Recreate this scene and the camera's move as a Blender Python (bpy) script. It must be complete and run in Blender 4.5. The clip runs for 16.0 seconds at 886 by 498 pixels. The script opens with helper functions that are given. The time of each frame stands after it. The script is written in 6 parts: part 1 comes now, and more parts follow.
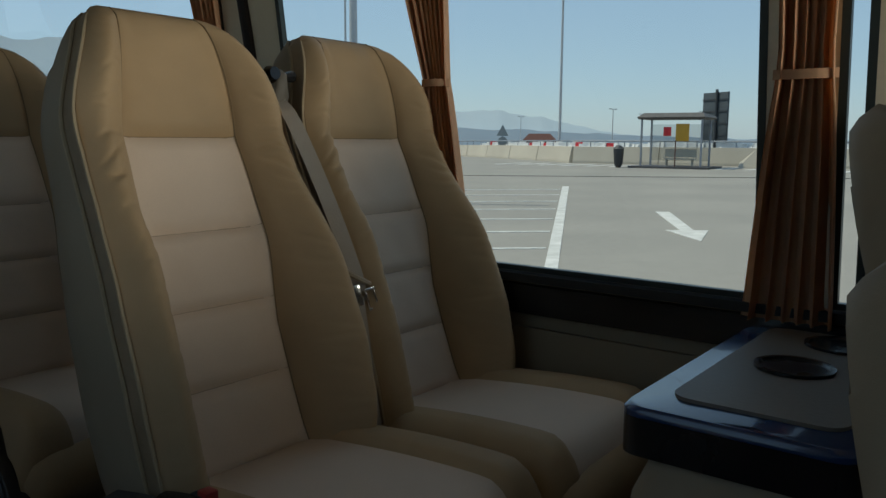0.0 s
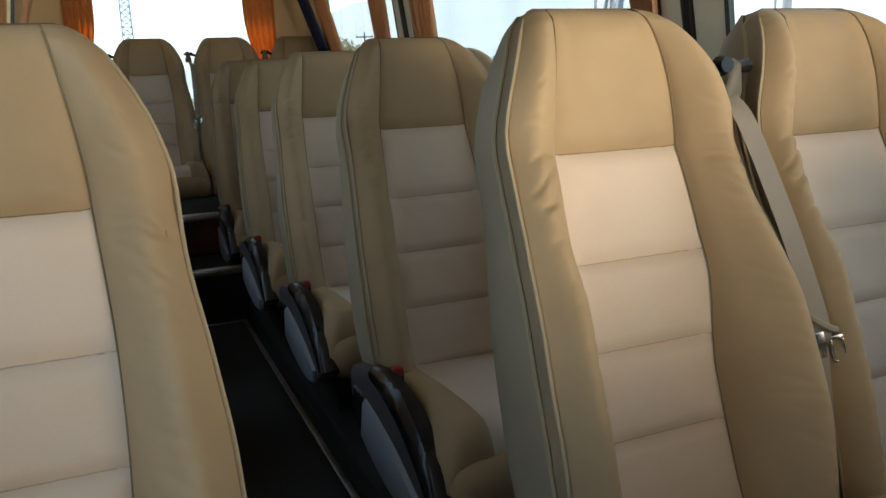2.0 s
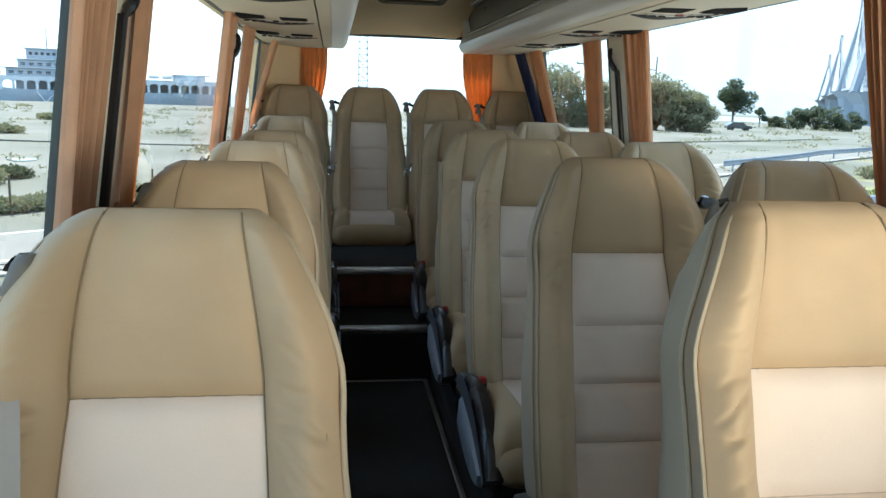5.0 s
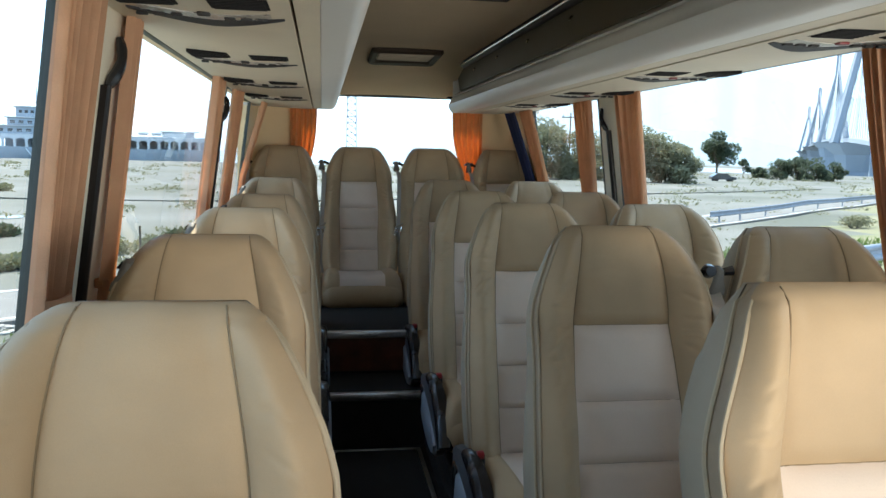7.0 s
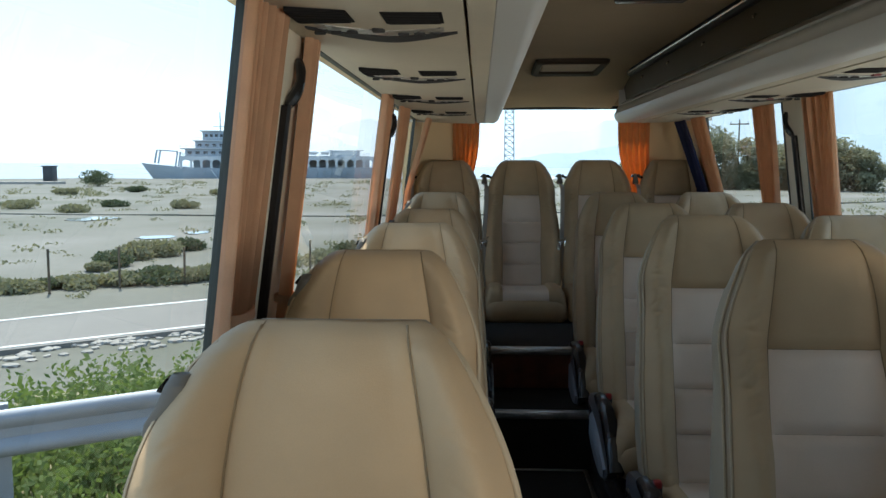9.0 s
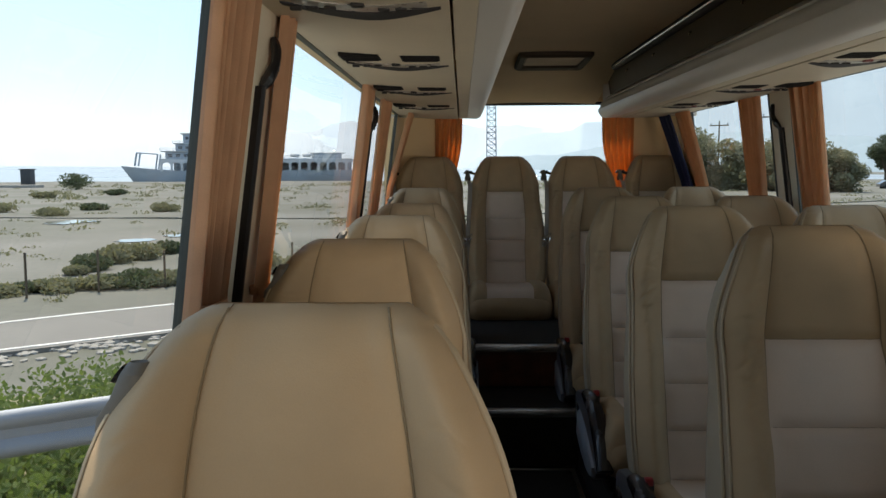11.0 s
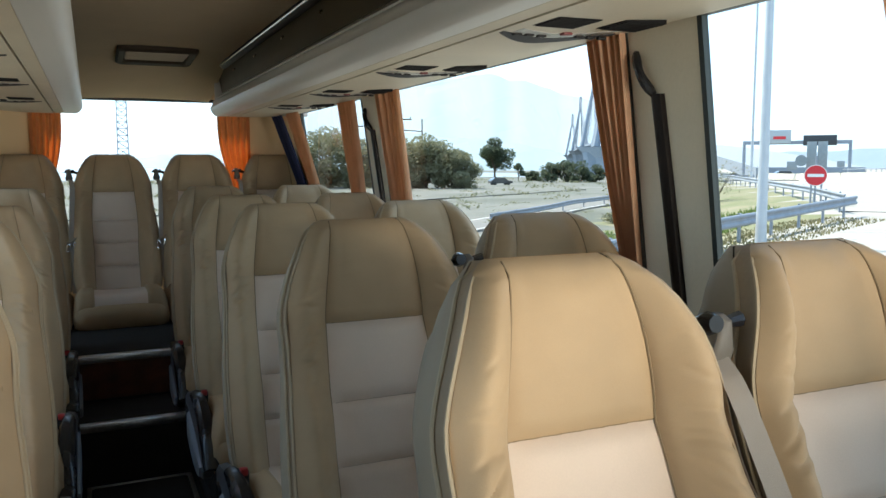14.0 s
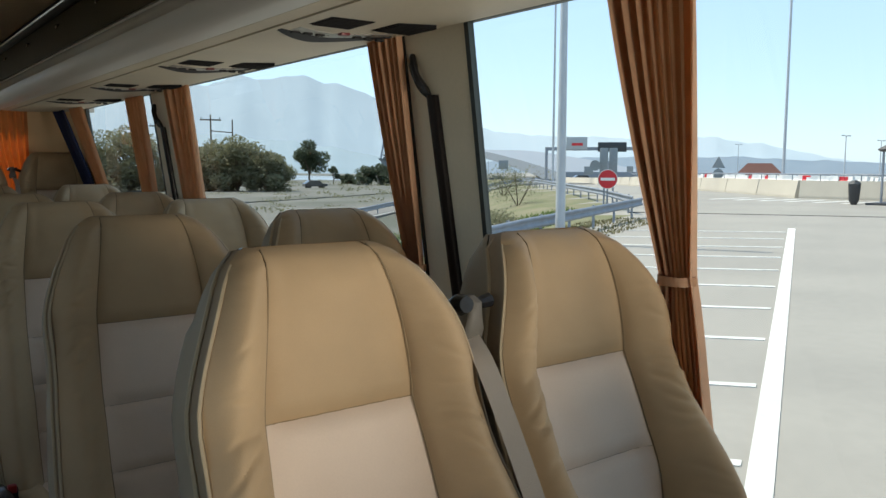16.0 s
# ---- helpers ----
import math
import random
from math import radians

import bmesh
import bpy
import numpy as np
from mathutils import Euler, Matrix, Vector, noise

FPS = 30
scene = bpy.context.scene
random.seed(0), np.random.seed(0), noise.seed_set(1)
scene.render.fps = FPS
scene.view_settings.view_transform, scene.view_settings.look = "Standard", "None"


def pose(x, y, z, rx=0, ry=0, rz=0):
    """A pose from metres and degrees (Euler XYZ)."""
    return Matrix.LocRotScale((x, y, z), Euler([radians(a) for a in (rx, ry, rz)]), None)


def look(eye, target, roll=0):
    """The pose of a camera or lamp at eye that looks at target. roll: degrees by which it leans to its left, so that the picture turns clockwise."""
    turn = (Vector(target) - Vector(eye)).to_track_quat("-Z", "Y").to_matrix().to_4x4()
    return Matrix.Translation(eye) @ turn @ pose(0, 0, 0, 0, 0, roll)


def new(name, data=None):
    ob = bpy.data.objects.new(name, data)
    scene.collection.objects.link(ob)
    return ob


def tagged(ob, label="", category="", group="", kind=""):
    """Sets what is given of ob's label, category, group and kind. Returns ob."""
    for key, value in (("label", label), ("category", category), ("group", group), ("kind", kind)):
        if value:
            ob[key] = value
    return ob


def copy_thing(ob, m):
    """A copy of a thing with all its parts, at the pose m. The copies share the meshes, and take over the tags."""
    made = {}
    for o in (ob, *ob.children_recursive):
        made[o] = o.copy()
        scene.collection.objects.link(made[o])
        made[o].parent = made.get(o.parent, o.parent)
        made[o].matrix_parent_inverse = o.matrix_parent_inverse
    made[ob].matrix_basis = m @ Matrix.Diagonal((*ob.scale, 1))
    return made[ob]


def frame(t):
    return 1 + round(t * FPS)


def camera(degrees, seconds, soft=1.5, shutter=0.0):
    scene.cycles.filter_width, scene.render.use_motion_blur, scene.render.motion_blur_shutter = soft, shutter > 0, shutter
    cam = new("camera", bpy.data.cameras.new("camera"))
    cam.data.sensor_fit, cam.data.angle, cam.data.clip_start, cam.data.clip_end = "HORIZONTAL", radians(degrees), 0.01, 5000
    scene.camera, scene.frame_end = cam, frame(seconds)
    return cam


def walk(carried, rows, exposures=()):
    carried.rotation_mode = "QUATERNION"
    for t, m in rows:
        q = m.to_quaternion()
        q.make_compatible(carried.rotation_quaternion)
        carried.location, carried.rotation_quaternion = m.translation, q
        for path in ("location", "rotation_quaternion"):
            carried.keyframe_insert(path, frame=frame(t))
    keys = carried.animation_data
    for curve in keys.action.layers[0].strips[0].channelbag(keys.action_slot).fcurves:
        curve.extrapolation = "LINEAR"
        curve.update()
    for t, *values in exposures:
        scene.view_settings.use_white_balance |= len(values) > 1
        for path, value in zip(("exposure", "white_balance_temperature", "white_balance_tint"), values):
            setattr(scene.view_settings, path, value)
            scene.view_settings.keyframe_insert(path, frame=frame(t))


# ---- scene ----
cam = camera(58.9, 16.0)
PATH = [
    (0, (-0.083, 0.125, 1.022), (1.486, 1.333, 0.747), 0.4),
    (0.5, (-0.036, 0.238, 1.056), (1.331, 1.659, 0.721), 1.0),
    (1, (-0.038, 0.266, 1.09), (1.096, 1.869, 0.711), 0.2),
    (1.5, (-0.033, 0.289, 1.115), (0.866, 2.028, 0.707), -1.2),
    (2, (0.008, 0.31, 1.144), (0.764, 2.11, 0.711), -2.1),
    (2.5, (0.043, 0.336, 1.181), (0.697, 2.174, 0.74), -2.0),
    (3, (0.072, 0.36, 1.227), (0.637, 2.227, 0.787), -1.4),
    (3.5, (0.075, 0.362, 1.273), (0.568, 2.25, 0.837), 0.0),
    (4, (0.073, 0.359, 1.314), (0.493, 2.265, 0.876), 1.0),
    (4.5, (0.069, 0.374, 1.337), (0.414, 2.299, 0.918), 1.7),
    (5, (0.063, 0.387, 1.359), (0.342, 2.331, 0.983), 1.7),
    (5.2, (0.062, 0.392, 1.362), (0.322, 2.343, 1.005), 1.4),
    (7.3, (0.058, 0.476, 1.392), (0.367, 2.438, 1.158), 1.2),
    (7.5, (0.058, 0.482, 1.392), (0.314, 2.453, 1.162), 1.0),
    (8, (0.053, 0.493, 1.391), (0.168, 2.477, 1.171), 0.6),
    (8.5, (0.041, 0.514, 1.390), (0.016, 2.503, 1.176), 0.1),
    (8.7, (0.036, 0.518, 1.390), (-0.048, 2.505, 1.176), 0.0),
    (10.8, (0.023, 0.589, 1.356), (-0.085, 2.576, 1.149), -0.3),
    (11, (0.026, 0.593, 1.354), (-0.023, 2.581, 1.146), -0.3),
    (11.5, (0.051, 0.56, 1.351), (0.171, 2.545, 1.14), -0.2),
    (12, (0.074, 0.543, 1.35), (0.369, 2.51, 1.136), -0.2),
    (12.5, (0.096, 0.536, 1.349), (0.558, 2.47, 1.136), -0.2),
    (13, (0.122, 0.531, 1.35), (0.719, 2.428, 1.136), -0.2),
    (13.5, (0.146, 0.517, 1.353), (0.855, 2.374, 1.138), -0.2),
    (14, (0.167, 0.507, 1.354), (0.979, 2.322, 1.139), -0.2),
    (14.5, (0.174, 0.487, 1.353), (1.092, 2.251, 1.139), -0.1),
    (15, (0.187, 0.473, 1.35), (1.204, 2.182, 1.138), -0.1),
    (15.5, (0.202, 0.454, 1.346), (1.315, 2.102, 1.136), -0.0),
    (16, (0.208, 0.429, 1.339), (1.419, 2.007, 1.132), 0.2),
]
EXPOSURES = [
    (0.0, 0.10, 7150, 3), (0.5, 0.45, 7400, 5), (1.0, 0.85, 7800, 7), (1.5, 1.32, 8050, 8), (2.0, 1.68, 7950, 8), (2.5, 1.86, 7500, 6), (3.0, 1.98, 7050, 3), (3.5, 2.15, 6800, 2),
    (5.0, 2.25, 6600, 3), (7.5, 2.13, 6550, 6), (8.5, 1.74, 6650, 6), (9.5, 1.44, 6950, 7), (11.0, 1.22, 7600, 12), (11.5, 1.55, 7350, 10), (12.0, 1.90, 7100, 8), (13.0, 2.12, 6850, 5), (14.0, 1.91, 6900, 6), (15.0, 1.47, 7100, 8), (16.0, 1.09, 7200, 8),
]
walk(cam, [(t, look(eye, target, roll)) for t, eye, target, roll in PATH], EXPOSURES)

# ---- world, sun ----
SUN_EL, SUN_AZ = 60.0, -24.0  # degrees; azimuth from +y towards +x
world = bpy.data.worlds.new("sky")
scene.world = world
world.use_nodes = True
wn = world.node_tree.nodes
sky = wn.new("ShaderNodeTexSky")
sky.sky_type = "NISHITA"
sky.sun_disc = False
sky.sun_elevation = radians(SUN_EL)
sky.sun_rotation = radians(SUN_AZ)
sky.dust_density = 0.55
sky.altitude = 300
sky.ozone_density = 4.0
wn["Background"].inputs["Strength"].default_value = 0.13
haze = wn.new("ShaderNodeMix")
haze.data_type = "RGBA"
haze.inputs["Factor"].default_value, haze.inputs["B"].default_value = 0.55, (3.3, 5.0, 7.2, 1)
world.node_tree.links.new(sky.outputs["Color"], haze.inputs["A"])
world.node_tree.links.new(haze.outputs["Result"], wn["Background"].inputs["Color"])
sun_data = bpy.data.lights.new("sun", "SUN")
sun_data.energy, sun_data.angle, sun_data.color = 3.5, radians(0.6), (1.0, 0.95, 0.86)
sun = new("sun", sun_data)
to_sun = Vector((math.sin(radians(SUN_AZ)) * math.cos(radians(SUN_EL)), math.cos(radians(SUN_AZ)) * math.cos(radians(SUN_EL)), math.sin(radians(SUN_EL))))
sun.matrix_world = look(to_sun * 50, (0, 0, 0))

# added fill lamps: sunlit-ground and sky daylight through the unseen windscreen and entrance-door window
sky_lamp = bpy.data.lights.new("windscreen_daylight_fill", "AREA")
sky_lamp.shape, sky_lamp.size, sky_lamp.size_y, sky_lamp.energy, sky_lamp.color = "RECTANGLE", 1.75, 0.5, 0.8, (1.0, 0.97, 0.92)
new("windscreen_daylight_fill", sky_lamp).matrix_world = look((0.48, -1.62, 1.38), (0.48, 1.0, 2.8))

door_lamp = bpy.data.lights.new("entrance_daylight_fill", "AREA")
door_lamp.spread = radians(65)
door_lamp.shape, door_lamp.size, door_lamp.size_y, door_lamp.energy, door_lamp.color = "RECTANGLE", 0.85, 0.42, 4.0, (1.0, 0.97, 0.92)
new("entrance_daylight_fill", door_lamp).matrix_world = look((1.28, -0.88, 1.03), (0.98, 1.3, 1.2))

# ---- materials ----


def material(name, colour, rough=0.6, metal=0.0, vary=0.12, scale=8.0, bump=0.1, grain=120.0, second=None, spec=0.5, coat=0.0, blotch=1.0):
    """Principled material with two scales of colour variation and a fine bump."""
    m = bpy.data.materials.new(name)
    m.use_nodes = True
    nt = m.node_tree
    n, l = nt.nodes, nt.links
    b = n["Principled BSDF"]
    co = n.new("ShaderNodeTexCoord")
    big, fine = n.new("ShaderNodeTexNoise"), n.new("ShaderNodeTexNoise")
    big.inputs["Scale"].default_value, big.inputs["Detail"].default_value = scale, 5
    fine.inputs["Scale"].default_value, fine.inputs["Detail"].default_value = grain, 3
    l.new(co.outputs["Object"], big.inputs["Vector"])
    l.new(co.outputs["Object"], fine.inputs["Vector"])
    mix = n.new("ShaderNodeMix")
    mix.data_type = "RGBA"
    dark = second or tuple(c * (1 - 2 * vary) for c in colour)
    light = colour if second else tuple(min(1, c * (1 + vary)) for c in colour)
    mix.inputs["A"].default_value, mix.inputs["B"].default_value = (*dark, 1), (*light, 1)
    ramp = n.new("ShaderNodeMapRange")
    ramp.inputs["From Min"].default_value, ramp.inputs["From Max"].default_value = 0.5 - 0.25 / blotch, 0.5 + 0.25 / blotch
    l.new(big.outputs["Fac"], ramp.inputs["Value"])
    l.new(ramp.outputs["Result"], mix.inputs["Factor"])
    hue = n.new("ShaderNodeHueSaturation")
    val = n.new("ShaderNodeMapRange")
    val.inputs["To Min"].default_value, val.inputs["To Max"].default_value = 1 - vary, 1 + vary
    l.new(fine.outputs["Fac"], val.inputs["Value"])
    l.new(val.outputs["Result"], hue.inputs["Value"])
    l.new(mix.outputs["Result"], hue.inputs["Color"])
    l.new(hue.outputs["Color"], b.inputs["Base Color"])
    rr = n.new("ShaderNodeMapRange")
    rr.inputs["To Min"].default_value, rr.inputs["To Max"].default_value = max(0.02, rough - 0.1), min(1, rough + 0.1)
    l.new(big.outputs["Fac"], rr.inputs["Value"])
    l.new(rr.outputs["Result"], b.inputs["Roughness"])
    b.inputs["Metallic"].default_value = metal
    b.inputs["Specular IOR Level"].default_value = spec
    b.inputs["Coat Weight"].default_value = coat
    bp = n.new("ShaderNodeBump")
    bp.inputs["Strength"].default_value, bp.inputs["Distance"].default_value = bump, 0.004
    l.new(fine.outputs["Fac"], bp.inputs["Height"])
    l.new(bp.outputs["Normal"], b.inputs["Normal"])
    return m


def leather(name, colour, rough=0.5):
    """Soft matt leather cover: shallow wandering creases, fine pores, slight handling marks."""
    m = material(name, colour, rough, vary=0.06, scale=7, bump=0.12, grain=700, spec=0.18)
    n, l = m.node_tree.nodes, m.node_tree.links
    co, info, far, mp = n.new("ShaderNodeTexCoord"), n.new("ShaderNodeObjectInfo"), n.new("ShaderNodeMath"), n.new("ShaderNodeMapping")
    far.operation, far.inputs[1].default_value = "MULTIPLY", 40.0
    l.new(info.outputs["Random"], far.inputs[0])
    l.new(far.outputs["Value"], mp.inputs["Location"])
    mp.inputs["Scale"].default_value = (9, 9, 17)
    l.new(co.outputs["Object"], mp.inputs["Vector"])
    w = n.new("ShaderNodeTexNoise")
    w.inputs["Scale"].default_value, w.inputs["Detail"].default_value, w.inputs["Distortion"].default_value = 1.0, 2, 0.8
    l.new(mp.outputs["Vector"], w.inputs["Vector"])
    b2 = n.new("ShaderNodeBump")
    b2.inputs["Strength"].default_value, b2.inputs["Distance"].default_value = 0.16, 0.012
    l.new(w.outputs["Fac"], b2.inputs["Height"])
    l.new(b2.outputs["Normal"], n["Bump"].inputs["Normal"])
    return m


def glass(name, tint, rough=0.0):
    m = bpy.data.materials.new(name)
    m.use_nodes = True
    n, l = m.node_tree.nodes, m.node_tree.links
    n.remove(n["Principled BSDF"])
    tr, gl, fr, mx = n.new("ShaderNodeBsdfTransparent"), n.new("ShaderNodeBsdfGlossy"), n.new("ShaderNodeFresnel"), n.new("ShaderNodeMixShader")
    tr.inputs["Color"].default_value = (*tint, 1)
    gl.inputs["Roughness"].default_value = rough
    fr.inputs["IOR"].default_value = 1.4
    soften = n.new("ShaderNodeMath")
    soften.operation = "MULTIPLY"
    soften.inputs[1].default_value = 0.7
    l.new(fr.outputs["Fac"], soften.inputs[0])
    l.new(soften.outputs["Value"], mx.inputs["Fac"])
    l.new(tr.outputs["BSDF"], mx.inputs[1])
    l.new(gl.outputs["BSDF"], mx.inputs[2])
    l.new(mx.outputs["Shader"], n["Material Output"].inputs["Surface"])
    return m


def cloth(name, colour, through_colour, share):
    """Curtain cloth that lets light through."""
    m = material(name, colour, 0.9, vary=0.1, scale=20, bump=0.2, grain=400)
    n, l = m.node_tree.nodes, m.node_tree.links
    t, mx = n.new("ShaderNodeBsdfTranslucent"), n.new("ShaderNodeMixShader")
    t.inputs["Color"].default_value = (*through_colour, 1)
    mx.inputs["Fac"].default_value = share
    l.new(n["Principled BSDF"].outputs["BSDF"], mx.inputs[1])
    l.new(t.outputs["BSDF"], mx.inputs[2])
    l.new(mx.outputs["Shader"], n["Material Output"].inputs["Surface"])
    return m


TAN = leather("tan_leather", (0.41, 0.288, 0.170), 0.62)
GUIDE = material("taupe_belt_guide", (0.12, 0.105, 0.085), 0.6, vary=0.06)
# seat sides: the tan leather with sky-lit shade put into a greyer tone
SIDE = leather("taupe_side_leather", (0.318, 0.26, 0.19), 0.6)
CREAM = material("cream_alcantara", (0.655, 0.522, 0.413), 0.85, vary=0.045, scale=5, bump=0.08, grain=420)
PIPE = material("pale_piping", (0.41, 0.318, 0.208), 0.7, vary=0.05)
SEAM = material("brown_seam_thread", (0.235, 0.165, 0.092), 0.8)
STITCH = material("tan_top_stitching", (0.32, 0.228, 0.125), 0.8)
CREAMSEAM = material("beige_seam_thread", (0.45, 0.37, 0.28), 0.8)
# tan leather between the pipings, darkened in colour for the crevice's shade
GUSSET = material("shaded_tan_gusset", (0.30, 0.215, 0.135), 0.6, vary=0.08, scale=20)
BLACK = material("black_plastic", (0.012, 0.012, 0.014), 0.25, vary=0.2, bump=0.03)
MATT = material("matt_black", (0.015, 0.014, 0.014), 0.7, vary=0.2)
SHIELD = material("blue_grey_plastic", (0.21, 0.235, 0.27), 0.45, vary=0.1)
RED = material("red_button", (0.32, 0.02, 0.02), 0.4)
CHROME = material("chrome", (0.75, 0.75, 0.75), 0.18, metal=1.0, vary=0.03, bump=0.02)
ALU = material("aluminium_strip", (0.62, 0.6, 0.57), 0.35, metal=1.0, vary=0.15, scale=14)
WEB = material("grey_seatbelt_webbing", (0.36, 0.315, 0.27), 0.7, vary=0.06, grain=900, bump=0.3)
VENT = material("brown_vent_plastic", (0.026, 0.018, 0.012), 0.75, vary=0.12, spec=0.15)
LOWERWALL = material("taupe_lower_wall_panel", (0.25, 0.205, 0.145), 0.8, vary=0.06, scale=3, bump=0.1, grain=300)
DARKRED = material("dark_red_button", (0.16, 0.03, 0.03), 0.4)
LINER = material("beige_headliner_cloth", (0.60, 0.48, 0.325), 0.95, vary=0.05, scale=3, bump=0.25, grain=600)
VINYL = material("beige_wall_vinyl", (0.76, 0.58, 0.35), 0.75, vary=0.05, scale=3, bump=0.1, grain=300)
PILLAR = material("ivory_pillar_plastic", (0.72, 0.64, 0.50), 0.5, vary=0.05, scale=3)
BIN = material("ivory_service_panel", (0.60, 0.53, 0.41), 0.55, vary=0.05, scale=4)
LOBE = material("pearl_grey_moulding", (0.60, 0.59, 0.56), 0.38, vary=0.03, scale=1.5, bump=0.0)
RAILBROWN = material("dark_brown_slide_rail", (0.008, 0.005, 0.004), 0.35, vary=0.2, scale=6, bump=0.02, spec=0.2)
FLAP = material("dark_brown_gloss_rack", (0.055, 0.040, 0.018), 0.45, vary=0.1, scale=3, bump=0.0, spec=0.2)
DARKGREY = material("dark_grey_trim", (0.06, 0.06, 0.065), 0.5)
CRESCENT = material("charcoal_trim_bar", (0.030, 0.030, 0.034), 0.65, vary=0.1, spec=0.2)
GRILLE = material("black_air_grille", (0.010, 0.009, 0.009), 0.8, vary=0.2, spec=0.15)
VENTGRILLE = material("taupe_vent_grille", (0.22, 0.18, 0.13), 0.8, vary=0.08)
MAT = material("charcoal_floor_carpet", (0.011, 0.0105, 0.0105), 0.95, vary=0.3, scale=12, bump=0.5, grain=300)
WOOD = material("red_brown_wood", (0.085, 0.026, 0.013), 0.6, vary=0.3, scale=10, bump=0.1, spec=0.25)
CURTAIN = cloth("ochre_curtain_cloth", (0.57, 0.36, 0.225), (0.78, 0.44, 0.225), 0.43)
# rear curtain cloth, its backlit glow put into a stronger orange
REARCURTAIN = cloth("backlit_orange_curtain_cloth", (0.60, 0.33, 0.15), (0.90, 0.42, 0.16), 0.42)
NAVY = cloth("navy_curtain_cloth", (0.02, 0.025, 0.07), (0.03, 0.04, 0.1), 0.2)
# navy gloss, the rim's sky reflection put into a brighter blue
NAVYGLOSS = material("navy_gloss_table_rim", (0.010, 0.035, 0.11), 0.18, vary=0.05, bump=0.01, coat=0.4)
TABLE = material("taupe_table_inlay", (0.17, 0.145, 0.12), 0.55, vary=0.06)
GLASS = glass("window_glass", (0.72, 0.74, 0.74))
RUBBER = material("black_rubber", (0.012, 0.014, 0.013), 0.6)
GREENEDGE = material("dark_green_rubber", (0.02, 0.03, 0.028), 0.45)
LAMPGLASS = material("clear_lamp_plastic", (0.34, 0.32, 0.29), 0.3, vary=0.25, scale=60, coat=0.1)

# ---- mesh helpers ----


def mesh_of(name, bm, mat, smooth=True):
    if mat is not GLASS:
        bmesh.ops.recalc_face_normals(bm, faces=bm.faces)
    me = bpy.data.meshes.new(name)
    bm.to_mesh(me)
    bm.free()
    for mt in mat if isinstance(mat, (list, tuple)) else (mat,):
        me.materials.append(mt)
    if smooth:
        for p in me.polygons:
            p.use_smooth = True
    return me


def part(name, bm, mat, parent=None, label="", smooth=True):
    ob = new(name, mesh_of(name, bm, mat, smooth))
    if smooth:
        ob.data.set_sharp_from_angle(angle=radians(42))
    if parent is not None:
        ob.parent = parent
    if label:
        tagged(ob, label)
    return ob


def thing(name, label, category, group="", kind="", at=(0, 0, 0)):
    ob = new(name)
    ob.empty_display_size = 0.1
    ob.location = at
    return tagged(ob, label, category, group, kind)


def grid(bm, fn, nu, nv):
    """Surface fn(u, v) with u, v from 0 to 1."""
    vs = [[bm.verts.new(fn(a / nu, b / nv)) for a in range(nu + 1)] for b in range(nv + 1)]
    for b in range(nv):
        for a in range(nu):
            bm.faces.new((vs[b][a], vs[b][a + 1], vs[b + 1][a + 1], vs[b + 1][a]))
    return vs


def loft(bm, rings, closed=True, caps=True):
    vs = [[bm.verts.new(p) for p in r] for r in rings]
    n = len(rings[0])
    for a, b in zip(vs, vs[1:]):
        for i in range(n if closed else n - 1):
            j = (i + 1) % n
            bm.faces.new((a[i], a[j], b[j], b[i]))
    if caps and closed:
        bm.faces.new(vs[0])
        bm.faces.new(vs[-1])
    return vs


def tube(bm, pts, r, n=6, caps=True):
    """Round bar along points; r is a radius or a list of radii."""
    pts = [Vector(p) for p in pts]
    rings = []
    up = None
    for i, p in enumerate(pts):
        d = (pts[min(i + 1, len(pts) - 1)] - pts[max(i - 1, 0)]).normalized()
        if up is None:
            up = Vector((0, 0, 1)) if abs(d.z) < 0.9 else Vector((1, 0, 0))
        side = d.cross(up).normalized()
        up = side.cross(d).normalized()
        rad = r[i] if isinstance(r, (list, tuple)) else r
        rings.append([p + (side * math.cos(2 * math.pi * k / n) + up * math.sin(2 * math.pi * k / n)) * rad for k in range(n)])
    loft(bm, rings, True, caps)


def box(bm, x0, x1, y0, y1, z0, z1, bevel=0.0, turn=None):
    r = bmesh.ops.create_cube(bm, size=1, matrix=(turn or Matrix()) @ Matrix.Translation(((x0 + x1) / 2, (y0 + y1) / 2, (z0 + z1) / 2)) @ Matrix.Diagonal((x1 - x0, y1 - y0, z1 - z0, 1)))
    if bevel:
        es = list({e for v in r["verts"] for e in v.link_edges})
        bmesh.ops.bevel(bm, geom=es, offset=bevel, segments=2, affect="EDGES", profile=0.5)


def strip(bm, pts, width_dir, w, thick=0.0025):
    """Flat webbing along pts, w wide along width_dir."""
    rings = []
    wd = Vector(width_dir).normalized() * w / 2
    for i, p in enumerate(pts):
        p = Vector(p)
        d = (Vector(pts[min(i + 1, len(pts) - 1)]) - Vector(pts[max(i - 1, 0)])).normalized()
        n = d.cross(wd).normalized() * thick / 2
        rings.append([p - wd - n, p + wd - n, p + wd + n, p - wd + n])
    loft(bm, rings)


def interp(x, table):
    for (a, b), (c, d) in zip(table, table[1:]):
        if x <= c:
            t = max(0.0, (x - a) / (c - a))
            return b + (d - b) * t
    return table[-1][1]


def smooth_step(x):
    x = max(0.0, min(1.0, x))
    return x * x * (3 - 2 * x)


